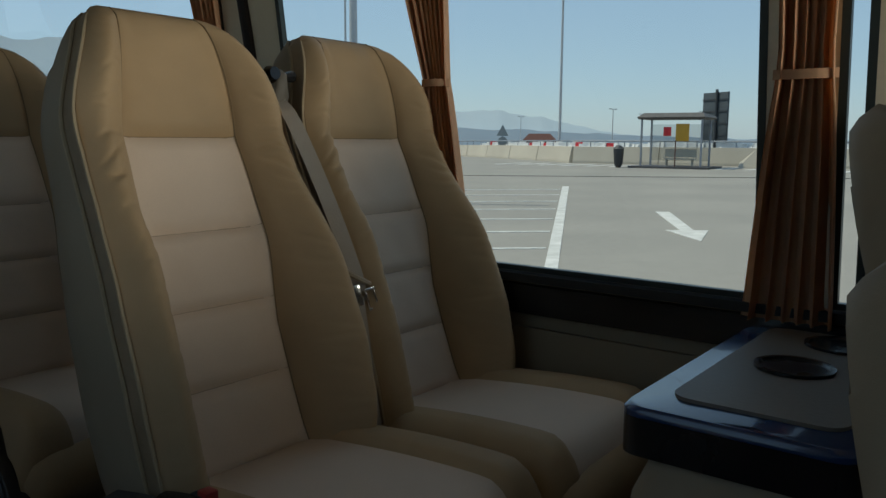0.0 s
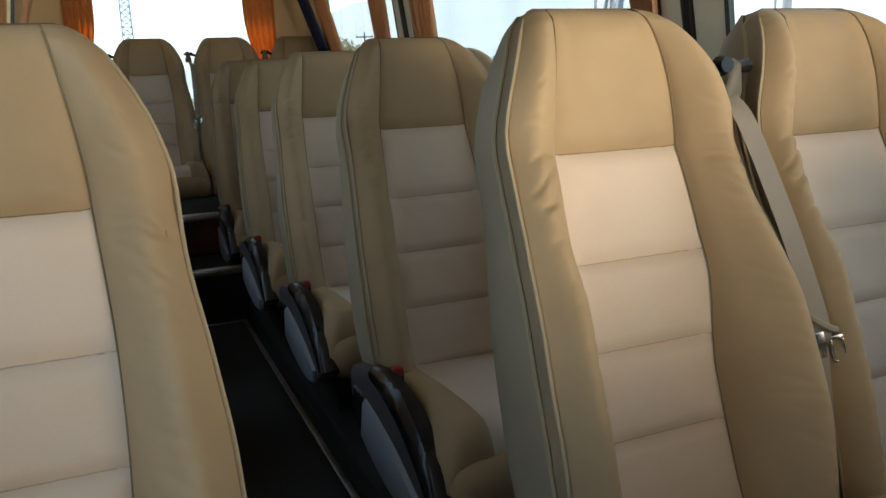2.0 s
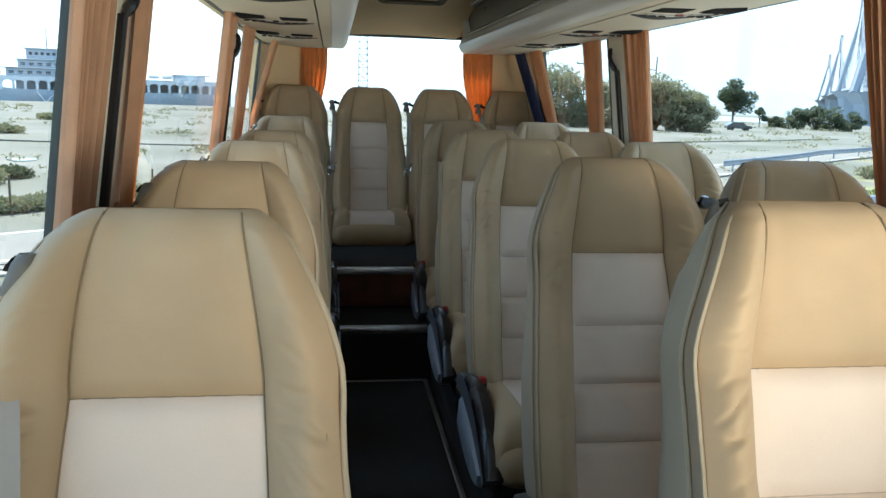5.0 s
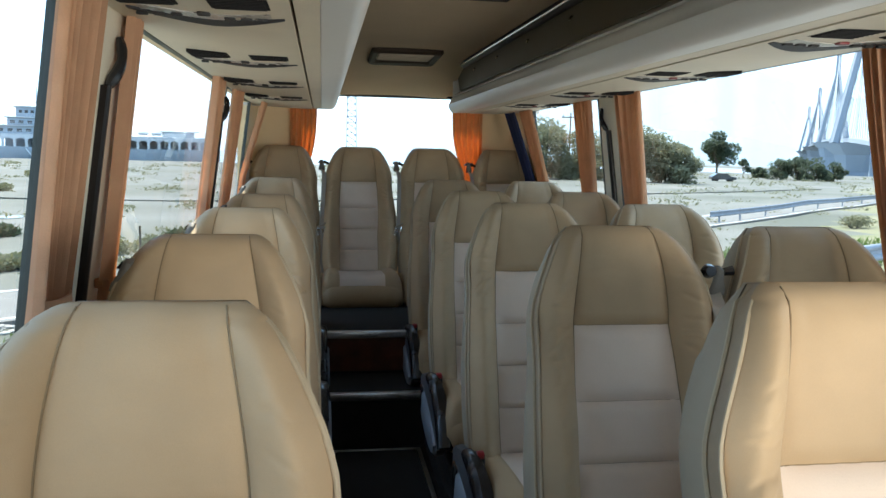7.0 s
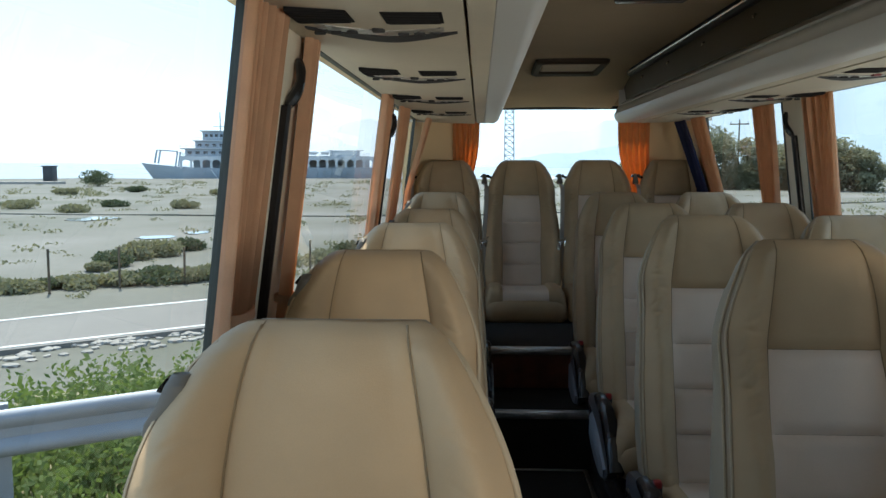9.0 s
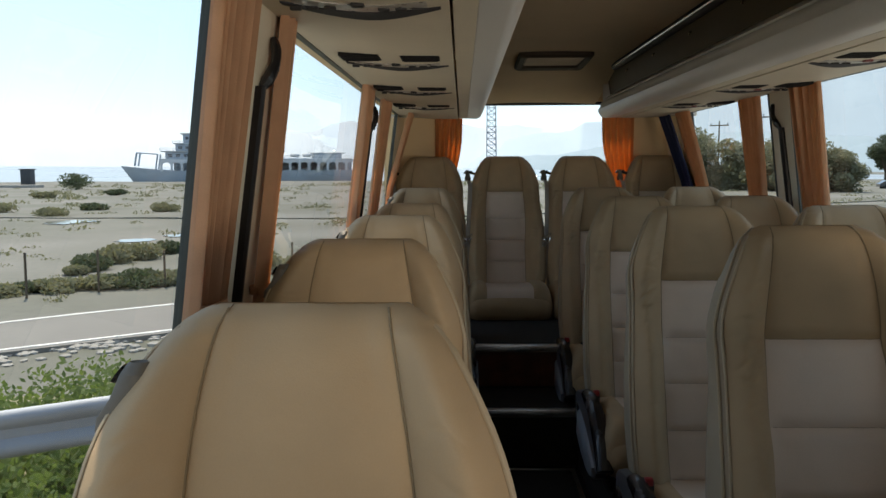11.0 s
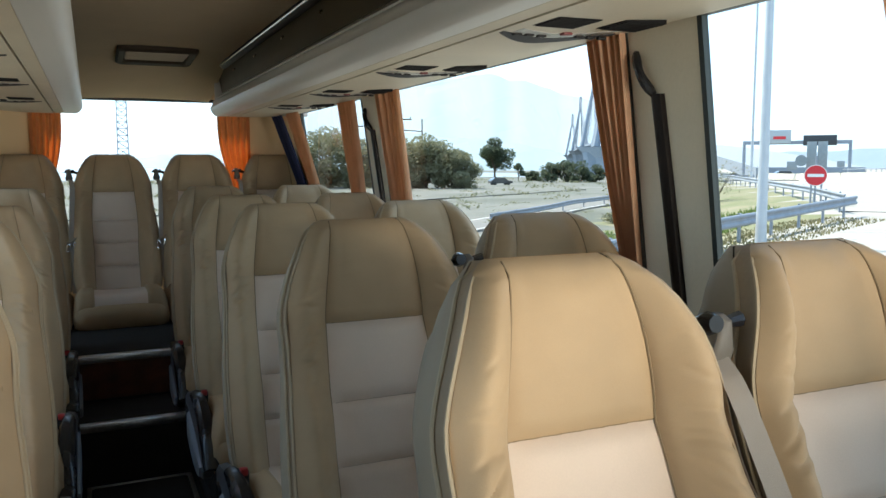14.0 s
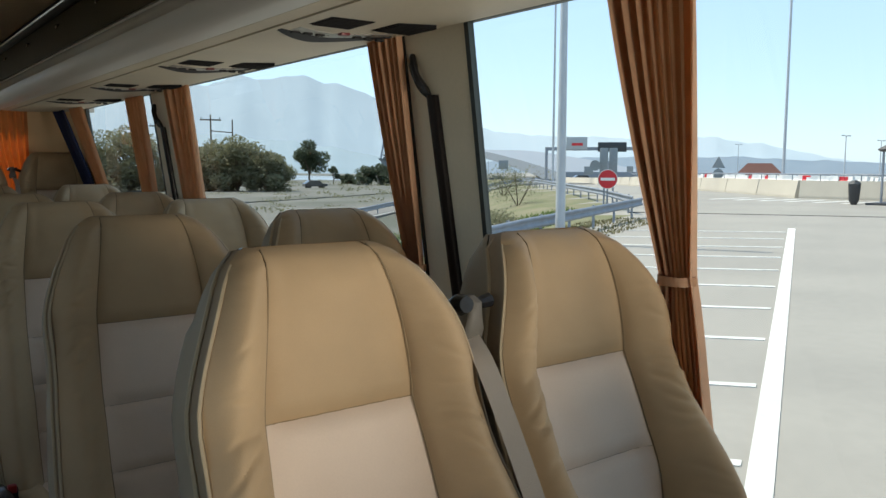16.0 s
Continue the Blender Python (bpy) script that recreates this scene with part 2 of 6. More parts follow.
def curve_pts(pts, n):
    """Catmull-Rom through pts, n steps a span."""
    P = [Vector(p) for p in pts]
    P = [2 * P[0] - P[1]] + P + [2 * P[-1] - P[-2]]
    out = []
    for i in range(1, len(P) - 2):
        for k in range(n):
            t = k / n
            a, b, c, d = P[i - 1], P[i], P[i + 1], P[i + 2]
            out.append(0.5 * ((2 * b) + (c - a) * t + (2 * a - 5 * b + 4 * c - d) * t * t + (3 * b - a - 3 * c + d) * t ** 3))
    out.append(P[-2])
    return out


# ---- coach: main dimensions ----
MID = 0.48  # middle of the coach across
FLOOR, STEP1, STEP2 = 0.12, 0.36, 0.55
FRONT, REAR = -1.7, 5.75
GROUND = -0.9


def wall_x(z, side, out=0.0):
    """Inner face of a side wall, which leans inwards above the sill."""
    half = 0.94 if z < 0.73 else 0.94 - 0.12 * (z - 0.73) / 0.92
    return MID + side * (half + out)


def wall_piece(bm, side, y0, y1, z0, z1, inner=0.0, outer=0.05, lean=0.0):
    """A block of side wall; inner and outer are how far its faces stand out of the wall line; lean shifts its top along y."""
    rings = []
    for z, s in ((z0, 0.0), (z1, lean)):
        xi, xo = wall_x(z, side, inner), wall_x(z, side, outer)
        rings.append([(xi, y0 + s, z), (xo, y0 + s, z), (xo, y1 + s, z), (xi, y1 + s, z)])
    loft(bm, rings)

# ---- coach: floor, walls, roof ----
SILL, HEAD = 0.73, 1.66

bm = bmesh.new()
box(bm, MID - 0.93, MID + 0.93, FRONT, 3.75, FLOOR - 0.08, FLOOR)
tagged(part("floor", bm, MAT, smooth=False), "charcoal carpeted coach aisle floor", "floor", kind="structure")
for nm, y0, y1, z in (("step_1", 3.75, 4.1, STEP1), ("step_2", 4.1, REAR - 0.05, STEP2)):
    st = tagged(thing(nm, "carpeted aisle step with a pale metal nosing", "step", kind="structure"), kind="structure")
    bm = bmesh.new()
    box(bm, MID - 0.92, MID + 0.92, y0, y1, FLOOR - 0.08, z - 0.012)
    part("tread", bm, MAT, st, smooth=False)
    bm = bmesh.new()
    box(bm, 0.08, 0.50, y0 - 0.012, y0, FLOOR if z == STEP1 else STEP1, z - 0.03)
    part("riser", bm, WOOD if z == STEP2 else MAT, st, "red-brown wooden riser" if z == STEP2 else "", smooth=False)
    bm = bmesh.new()
    box(bm, 0.06, 0.50, y0 - 0.022, y0 + 0.018, z - 0.03, z, 0.004)
    part("nosing", bm, ALU, st, "worn aluminium nosing")
# aluminium edging of the aisle mat
bm = bmesh.new()
box(bm, 0.465, 0.483, -0.6, 3.70, FLOOR, FLOOR + 0.008, 0.002)
box(bm, 0.10, 0.483, 3.685, 3.70, FLOOR, FLOOR + 0.008, 0.002)
box(bm, 0.10, 0.118, -0.6, 3.685, FLOOR, FLOOR + 0.008, 0.002)
tagged(part("trim", bm, ALU), "thin metal edging strip round the aisle mat", "edging", kind="structure")
bm = bmesh.new()
box(bm, 0.125, 0.46, -0.6, 3.68, FLOOR, FLOOR + 0.006)
tagged(part("aisle_mat", bm, MAT, smooth=False), "dark charcoal carpet runner along the aisle", "carpet")
# seat plinths
for side, x0, x1 in ((-1, MID - 0.92, 0.085), (1, 0.505, MID + 0.92)):
    bm = bmesh.new()
    box(bm, x0, x1, 0.62, 4.1, FLOOR - 0.02, FLOOR + 0.07, 0.01)
    tagged(part("floor_plinth", bm, MAT, smooth=False), "dark carpeted plinth under the seats", "floor", kind="structure")



def pane_sheet(bm, corners, inside):
    """One sheet of glass whose face looks to the inside of the coach."""
    f = bm.faces.new([bm.verts.new(c) for c in corners])
    f.normal_update()
    if f.normal.dot(Vector(inside) - f.calc_center_median()) < 0:
        f.normal_flip()


# right and left walls: windows as (rear edge, front edge) along the coach
WINDOWS = {1: ((-1.35, -0.42), (0.36, 0.415), (0.53, 1.775), (2.0, 3.72), (3.92, 5.05)), -1: ((0.42, 1.785), (2.20, 3.72), (3.92, 5.05))}
for side, nm in ((1, "wall_right"), (-1, "wall_left")):
    w = tagged(thing(nm, "beige vinyl coach side wall below and between the windows", "wall", kind="structure"), kind="structure")
    bm = bmesh.new()
    wall_piece(bm, side, FRONT, REAR, FLOOR - 0.1, 0.60)
    wall_piece(bm, side, FRONT, REAR, 0.60, SILL, 0.012)
    part("lower_panel", bm, LOWERWALL, w, "taupe lower wall panel", smooth=False)
    bm = bmesh.new()
    wall_piece(bm, side, FRONT, 5.2, 0.635, 0.70, -0.014, 0.011)
    part("black_band", bm, BLACK, w, "glossy black band under the window sill", smooth=False)
    bm = bmesh.new()
    wall_piece(bm, side, FRONT, 5.2, 0.708, SILL - 0.004, -0.02, 0.03)
    part("sill", bm, MATT, w, "matt black window sill", smooth=False)
    bm = bmesh.new()
    wall_piece(bm, side, FRONT, REAR, HEAD, 2.02, 0.0)
    part("header", bm, VINYL, w, smooth=False)
    ws = WINDOWS[side]
    gaps = list(zip([FRONT] + [w_[1] for w_ in ws], [w_[0] for w_ in ws] + [REAR]))
    for y0, y1 in gaps:
        bm = bmesh.new()
        wall_piece(bm, side, y0, y1, SILL, HEAD, -0.004 if y1 < 5 else 0.0, 0.0035)
        part("pillar", bm, PILLAR if y1 < 5 else VINYL, w, "ivory plastic window pillar", smooth=False)
    for k, (y0, y1) in enumerate(ws):
        wd = tagged(thing("window_%d" % (k + 1 + (5 if side < 0 else 0)), "tinted fixed coach window pane with a black rubber seal", "window", kind="structure"), kind="structure")
        bm = bmesh.new()
        for a, b in ((y0, y0 + 0.014), (y1 - 0.014, y1)):
            wall_piece(bm, side, a, b, SILL, HEAD, -0.006, 0.010)
        wall_piece(bm, side, y0 + 0.014, y1 - 0.014, SILL, SILL + 0.012, -0.006, 0.010)
        wall_piece(bm, side, y0 + 0.014, y1 - 0.014, HEAD - 0.012, HEAD, -0.006, 0.010)
        part("window_frame", bm, GREENEDGE, wd, "black rubber window seal", smooth=False)
        bm = bmesh.new()
        za, zb, q = SILL + 0.012, HEAD - 0.012, 0.004
        c = [(wall_x(za, side, q), y0 + 0.014, za), (wall_x(za, side, q), y1 - 0.014, za), (wall_x(zb, side, q), y1 - 0.014, zb), (wall_x(zb, side, q), y0 + 0.014, zb)]
        pane_sheet(bm, c, (MID, (y0 + y1) / 2, 1.2))
        part("pane", bm, GLASS, wd, smooth=False).visible_shadow = False

# rear wall with its window
rw = tagged(thing("wall_rear", "beige vinyl rear wall round the rear window", "wall", kind="structure"), kind="structure")
RY = 5.62
bm = bmesh.new()
box(bm, MID - 0.95, MID + 0.95, RY, RY + 0.1, FLOOR, 0.95)
for x0, x1 in ((MID - 0.95, MID - 0.60), (MID + 0.60, MID + 0.95)):
    box(bm, x0, x1, RY, RY + 0.1, 0.95, 1.76)
box(bm, MID - 0.95, MID + 0.95, RY, RY + 0.1, 1.76, 2.02)
part("panel", bm, VINYL, rw, smooth=False)
rear_win = tagged(thing("window_rear", "wide rear coach window with bright daylight behind", "window", kind="structure"), kind="structure")
bm = bmesh.new()
pane_sheet(bm, [(MID - 0.60, RY + 0.05, 0.95), (MID + 0.60, RY + 0.05, 0.95), (MID + 0.60, RY + 0.05, 1.76), (MID - 0.60, RY + 0.05, 1.76)], (MID, 0, 1.3))
part("pane", bm, GLASS, rear_win, smooth=False).visible_shadow = False
bm = bmesh.new()
for z in (0.951, 1.742):
    box(bm, MID - 0.60, MID + 0.60, RY + 0.03, RY + 0.075, z, z + 0.018)
part("window_frame", bm, RUBBER, rear_win, smooth=False)

# front wall and windscreen behind the camera, raised and darkened to shade the seats
fw = tagged(thing("wall_front", "unseen dark front wall, raised to shade the lower seats", "wall", kind="structure"), kind="structure")
bm = bmesh.new()
box(bm, MID - 0.95, MID + 0.95, FRONT - 0.1, FRONT, FLOOR - 0.1, 1.2)
box(bm, MID - 0.95, MID + 0.95, FRONT - 0.1, FRONT, 1.78, 2.02)
part("panel", bm, DARKGREY, fw, smooth=False)
bm = bmesh.new()
pane_sheet(bm, [(MID - 0.93, FRONT - 0.05, 1.2), (MID + 0.93, FRONT - 0.05, 1.2), (MID + 0.93, FRONT - 0.05, 1.78), (MID - 0.93, FRONT - 0.05, 1.78)], (MID, 0, 1.3))
part("windscreen", bm, GLASS, fw, smooth=False).visible_shadow = False

# unseen low partition added to shade the cushions, open at the aisle
bm = bmesh.new()
box(bm, MID - 0.92, 0.06, -0.36, -0.32, FLOOR, 1.0, 0.006)
tagged(part("wall_shade_block_left", bm, DARKGREY), "added dark grey partition, out of view, shading the cushions", "partition", kind="structure")
bm = bmesh.new()
box(bm, 0.52, MID + 0.92, -0.36, -0.32, FLOOR, 0.95, 0.006)
tagged(part("wall_shade_block_right", bm, DARKGREY), "added dark grey partition by the entrance, out of view, shading cushions", "partition", kind="structure")

# ceiling and roof
bm = bmesh.new()
rings = []
for y, z in ((FRONT, 1.915), (4.75, 1.915), (4.95, 1.895), (5.25, 1.82), (5.5, 1.765), (5.63, 1.755)):
    rings.append([(MID - 0.38 + 0.76 * k / 10, y, z - 0.012 * (abs(k - 5) / 5) ** 2) for k in range(11)])
loft(bm, rings, closed=False, caps=False)
bmesh.ops.solidify(bm, geom=bm.faces[:], thickness=-0.03)
tagged(part("ceiling", bm, LINER), "beige cloth headliner curving down to the rear window", "ceiling", kind="structure")
bm = bmesh.new()
box(bm, MID - 0.99, MID + 0.99, FRONT - 0.1, REAR, 2.02, 2.1)
tagged(part("roof", bm, PILLAR, smooth=False), "plain coach roof skin above the headliner", "roof", kind="structure")

# luggage racks: profile from the wall to the aisle, left side; mirrored for the right
RACK_END = 5.2
for side in (-1, 1):
    rack = tagged(thing("luggage_rack", "ivory overhead luggage rack with a pearl grey rounded nose", "luggage rack", "overhead racks"))
    def rx(d):
        """d: metres from the middle towards the wall."""
        return MID + side * d
    def run(prof, mat, name, label, y0=-0.7, y1=RACK_END, smooth=True):
        bm = bmesh.new()
        loft(bm, [[(rx(d), y, z) for d, z in prof] for y in (y0, y1)])
        return part(name, bm, mat, rack, label, smooth)
    run(((0.86, 1.665), (0.80, 1.645), (0.62, 1.632), (0.475, 1.63), (0.475, 1.66), (0.62, 1.70), (0.86, 1.70)), BIN, "service_panel", "ivory underside panel")
    run(((0.469, 1.632), (0.425, 1.632), (0.425, 1.66), (0.469, 1.66)), BIN, "rail_strip", "", smooth=False)
    nose = [(0.423, 1.632)]
    for k in range(13):
        a = radians(-95 - 14 * k)
        nose.append((0.375 + 0.043 * math.cos(a) * (1 if k < 7 else 0.8), 1.68 + 0.05 * math.sin(a)))
    nose += [(0.365, 1.735), (0.40, 1.762), (0.45, 1.765), (0.45, 1.66)]
    run(nose, LOBE, "nose", "pearl grey rounded nose moulding")
    run(((0.40, 1.763), (0.375, 1.90), (0.395, 1.90), (0.43, 1.763)), FLAP, "flap", "dark brown glossy rack flap")
    bm = bmesh.new()
    tube(bm, [(rx(0.368), -0.7, 1.886), (rx(0.368), RACK_END - 0.3, 1.886)], 0.021, 10)
    part("black_rail", bm, MATT, rack, "black grab rail")
    bm = bmesh.new()
    tube(bm, [(rx(0.348), -0.7, 1.880), (rx(0.348), RACK_END - 0.35, 1.880)], 0.0045, 6)
    part("chrome_strip", bm, CHROME, rack)
    for k in range(9):
        bm = bmesh.new()
        tube(bm, [(rx(0.388), 0.25 + 0.55 * k, 1.842), (rx(0.378), 0.25 + 0.55 * k, 1.838), (rx(0.376), 0.25 + 0.55 * k, 1.828)], 0.004, 6)
        part("flap_hook", bm, CHROME, rack)
    bm = bmesh.new()
    box(bm, min(rx(0.36), rx(0.9)), max(rx(0.36), rx(0.9)), RACK_END, RACK_END + 0.02, 1.64, 1.90, 0.006)
    part("end_cap", bm, LOBE, rack)
    # one service set above each row: air nozzles, reading lamps, grille
    for k in range(6):
        y = 0.33 + 0.79 * k
        bm = bmesh.new()
        pts = []
        for j in range(13):
            d = 0.49 + 0.28 * j / 12
            pts.append((d, y + 0.075 + 0.05 * math.sin(math.pi * j / 12)))
        rings = []
        for d, yy in pts:
            zz = 1.632 + max(0, d - 0.62) * 0.07
            th = 0.022 + 0.050 * math.sin(math.pi * (d - 0.49) / 0.28)
            rings.append([(rx(d), yy, zz - 0.003), (rx(d), yy + th, zz - 0.003), (rx(d), yy + th, zz + 0.004), (rx(d), yy, zz + 0.004)])
        loft(bm, rings)
        bar = part("grey_bar", bm, CRESCENT, rack, "curved dark grey trim bar")
        bm = bmesh.new()
        rings = []
        for d, yy in pts[1:-1]:
            zz = 1.632 + max(0, d - 0.62) * 0.07
            rings.append([(rx(d), yy - 0.055, zz - 0.002), (rx(d), yy - 0.003, zz - 0.002), (rx(d), yy - 0.003, zz + 0.004), (rx(d), yy - 0.055, zz + 0.004)])
        loft(bm, rings)
        lens = part("lamp_lens", bm, LAMPGLASS, rack, "clear reading lamp lens")
        for d0 in (0.51, 0.665):
            bm = bmesh.new()
            zz = 1.632 + max(0, d0 - 0.62) * 0.07
            a, b = sorted((rx(d0), rx(d0 + 0.1)))
            box(bm, a, b, y - 0.105, y - 0.005, zz - 0.002, zz + 0.012, 0.001)
            for s in range(7):
                box(bm, a + 0.006, b - 0.006, y - 0.1 + 0.014 * s, y - 0.094 + 0.014 * s, zz - 0.004, zz - 0.001)
            part("air_grille", bm, GRILLE, rack, "black air grille", smooth=False)
            bm = bmesh.new()
            for s in range(3):
                box(bm, a + 0.01 + 0.03 * s, a + 0.03 + 0.03 * s, y + 0.085, y + 0.098, zz - 0.006, zz, 0.002)
            part("lamp_switch", bm, MATT, bar, smooth=False)
        bm = bmesh.new()
        a, b = sorted((rx(0.615), rx(0.65)))
        box(bm, a + 0.006, b - 0.006, y + 0.05, y + 0.07, 1.627, 1.634, 0.003)
        part("call_button", bm, DARKRED if side > 0 else MATT, lens)

# ceiling hatch and vent
def rounded(x0, x1, y0, y1, r, z, n=5):
    pts = []
    for cx, cy, a0 in ((x1 - r, y1 - r, 0), (x0 + r, y1 - r, 90), (x0 + r, y0 + r, 180), (x1 - r, y0 + r, 270)):
        for k in range(n + 1):
            a = radians(a0 + 90 * k / n)
            pts.append((cx + r * math.cos(a), cy + r * math.sin(a), z))
    return pts


ch = thing("ceiling_vent", "brown framed ceiling vent with a pale grille, set in the headliner", "ceiling vent")
CEIL = ((0, 1.915), (4.75, 1.915), (4.95, 1.895), (5.25, 1.82))


def on_ceiling(ring, drop):
    return [(x, y, interp(y, CEIL) - drop) for x, y, _ in ring]


bm = bmesh.new()
loft(bm, [on_ceiling(rounded(0.495 - a, 0.495 + a, 4.735 - b, 4.735 + b, 0.03, 0), z) for a, b, z in ((0.185, 0.21, 0.0), (0.185, 0.21, 0.018), (0.176, 0.195, 0.028), (0.150, 0.15, 0.024), (0.140, 0.135, 0.004))], True, False)
part("frame", bm, VENT, ch)
bm = bmesh.new()
box(bm, 0.35, 0.64, 4.595, 4.875, 1.893, 1.900)
for k in range(10):
    box(bm, 0.355, 0.635, 4.602 + 0.027 * k, 4.614 + 0.027 * k, 1.887, 1.8935)
part("grille", bm, VENTGRILLE, ch, smooth=False)
ch = thing("roof_hatch", "dark red-brown framed roof hatch with a black handle", "roof hatch")
bm = bmesh.new()
for x0, x1, y0, y1 in ((0.27, 0.83, 2.90, 2.96), (0.27, 0.83, 2.36, 2.42), (0.27, 0.33, 2.42, 2.90), (0.77, 0.83, 2.42, 2.90)):
    box(bm, x0, x1, y0, y1, 1.885, 1.92, 0.008)
part("frame", bm, WOOD, ch)
bm = bmesh.new()
box(bm, 0.33, 0.77, 2.42, 2.90, 1.90, 1.916)
part("panel", bm, LINER, ch, smooth=False)
bm = bmesh.new()
box(bm, 0.43, 0.64, 2.895, 2.96, 1.865, 1.887, 0.008)
part("handle", bm, BLACK, ch)

# ---- seats ----
LEAN_BACK = radians(17)
PANEL_TOP = 1.02
OUTLINE = ((-0.224, 0.094), (-0.218, 0.107), (-0.206, 0.122), (-0.18, 0.140), (-0.13, 0.165), (-0.085, 0.184), (-0.03, 0.199), (0.0, 0.200), (0.045, 0.199), (0.10, 0.202), (0.16, 0.210), (0.28, 0.221), (0.42, 0.224), (0.52, 0.219), (0.60, 0.206))
WING = ((-0.26, -0.06), (-0.224, -0.024), (-0.21, -0.002), (-0.19, 0.016), (-0.15, 0.038), (-0.1, 0.050), (0.0, 0.043), (0.08, 0.052), (0.15, 0.074), (0.25, 0.100), (0.4, 0.112), (0.52, 0.104), (0.60, 0.085))
S_TOP, S_BOT = -0.224, 0.60
SEAMS = (0.0, 0.165, 0.295, 0.425, 0.565)


def back_point(x, s, d):
    """Point of the backrest: x across, s down the back from the panel's top, d out of it towards the sitter."""
    t = max(0.0, s / S_TOP)
    mid, tip = LEAN_BACK * (1 - 0.13 * t), LEAN_BACK * (1 - 0.26 * t)
    return Vector((x, -s * math.sin(mid) - d * math.cos(tip), PANEL_TOP - s * math.cos(mid) + d * math.sin(tip)))


def half_width(s):
    if s < -0.20:
        return interp(s, OUTLINE)
    return (interp(s - 0.02, OUTLINE) + 2 * interp(s, OUTLINE) + interp(s + 0.02, OUTLINE)) / 4


def seam_x(s):
    if s >= 0:
        return 0.109 + 0.007 * math.sin(math.pi * min(1, s / 0.34)) + 0.006 * smooth_step(s / 0.5)
    t = s / S_TOP
    return 0.109 - 0.031 * max(0.0, (t - 0.06) / 0.94) ** 1.35


def edge_depth(s):
    """How far the piped edge stands in front of the centre panel."""
    return (interp(s - 0.02, WING) + 2 * interp(s, WING) + interp(s + 0.02, WING)) / 4


def base_depth(x, s):
    """Front face before the padding of each piece: a hollow between two wings."""
    hw = half_width(s)
    r = min(1.0, abs(x) / hw)
    e = edge_depth(s)
    wing = smooth_step((r - 0.45) / 0.38)
    d = (e + 0.014) * wing
    d += 0.016 * smooth_step((s - 0.12) / 0.10) * smooth_step((r - 0.50) / 0.10) * (1 - smooth_step((r - 0.7) / 0.3))
    d += (e - d) * max(0.0, (r - 0.82) / 0.18) ** 2.4
    d += 0.020 * math.sin(math.pi * max(0, min(1, (s - S_TOP) / (0 - S_TOP)))) * (1 - r * r)
    d -= 0.010 * math.exp(-((s - 0.005) / 0.03) ** 2) * max(0.0, r - 0.4)
    top = min(1.0, max(0.0, (-0.180 - s) / 0.044))
    d += (e - d) * (1 - math.sqrt(max(0.0, 1 - top * top)))
    return d


# leather creases of each bolster: where, slope, depth, width, from, to; most gather beside the panel's upper corner
CREASES = {}
for sg in (1, -1):
    rngc = random.Random(40 + sg)
    places = [-0.11, -0.07, -0.03, -0.006, 0.018, 0.042, 0.068, 0.10] + [0.14 + 0.047 * k for k in range(9)]
    CREASES[sg] = []
    for at in places:
        near_corner = math.exp(-((at - 0.02) / 0.05) ** 2)
        CREASES[sg].append((at + rngc.uniform(-0.008, 0.008), rngc.uniform(0.01, 0.08), (0.0019 if at < 0.12 else 0.0012) + rngc.uniform(0.0, 0.0008) + 0.0024 * near_corner, rngc.uniform(0.0045, 0.006), rngc.uniform(0.12, 0.22), rngc.uniform(0.46, 0.66) + 0.12 * near_corner))


def piece(bm, s0, s1, x_in, x_out, nu, nv, height, wu=0.1, wv=0.12, open_out=False, open_top=False):
    def fn(u, v):
        s = s0 + (s1 - s0) * v
        x = x_in(s) + (x_out(s) - x_in(s)) * u
        uu = min(u, 0.5) if open_out else u
        vv = max(v, 0.5) if open_top else v
        eu, ev = min(1, min(uu, 1 - uu) / wu), min(1, min(vv, 1 - vv) / wv)
        h = height * math.sqrt(max(0, 1 - (1 - eu) ** 2)) * math.sqrt(max(0, 1 - (1 - ev) ** 2))
        if open_top:
            h *= smooth_step(v / 0.25)
        if not open_out:
            # slack cover
            h += 0.0011 * min(eu, ev) * (math.sin(33 * x + 21 * s + 1.3) * math.sin(47 * s - 12 * x) + 0.6 * math.sin(71 * x - 38 * s))
        if open_out:
            h *= 1 - smooth_step((u - 0.6) / 0.4)
            sg = 1 if x > 0 else -1
            for at, slope, deep, wide, near, far in CREASES[sg]:
                env = smooth_step((u - near) / 0.15) * (1 - smooth_step((u - far) / 0.2))
                h -= deep * env * math.exp(-((s - at - slope * u - 0.004 * math.sin(9 * u + 50 * at)) / wide) ** 2)
                h += 0.3 * deep * env * math.exp(-((s - at - slope * u - 2.2 * wide) / (1.3 * wide)) ** 2)
        return back_point(x, s, base_depth(x, s) + h - 0.003)
    grid(bm, fn, nu, nv)


def outline_points(n=4):
    left = [(-half_width(s), s) for s in [S_BOT + (S_TOP - S_BOT) * (k / 34) ** 1.0 for k in range(35)]]
    top = [(-0.094 + 0.188 * k / 8, S_TOP) for k in range(1, 8)]
    right = [(-x, s) for x, s in reversed(left)]
    return left + top + right


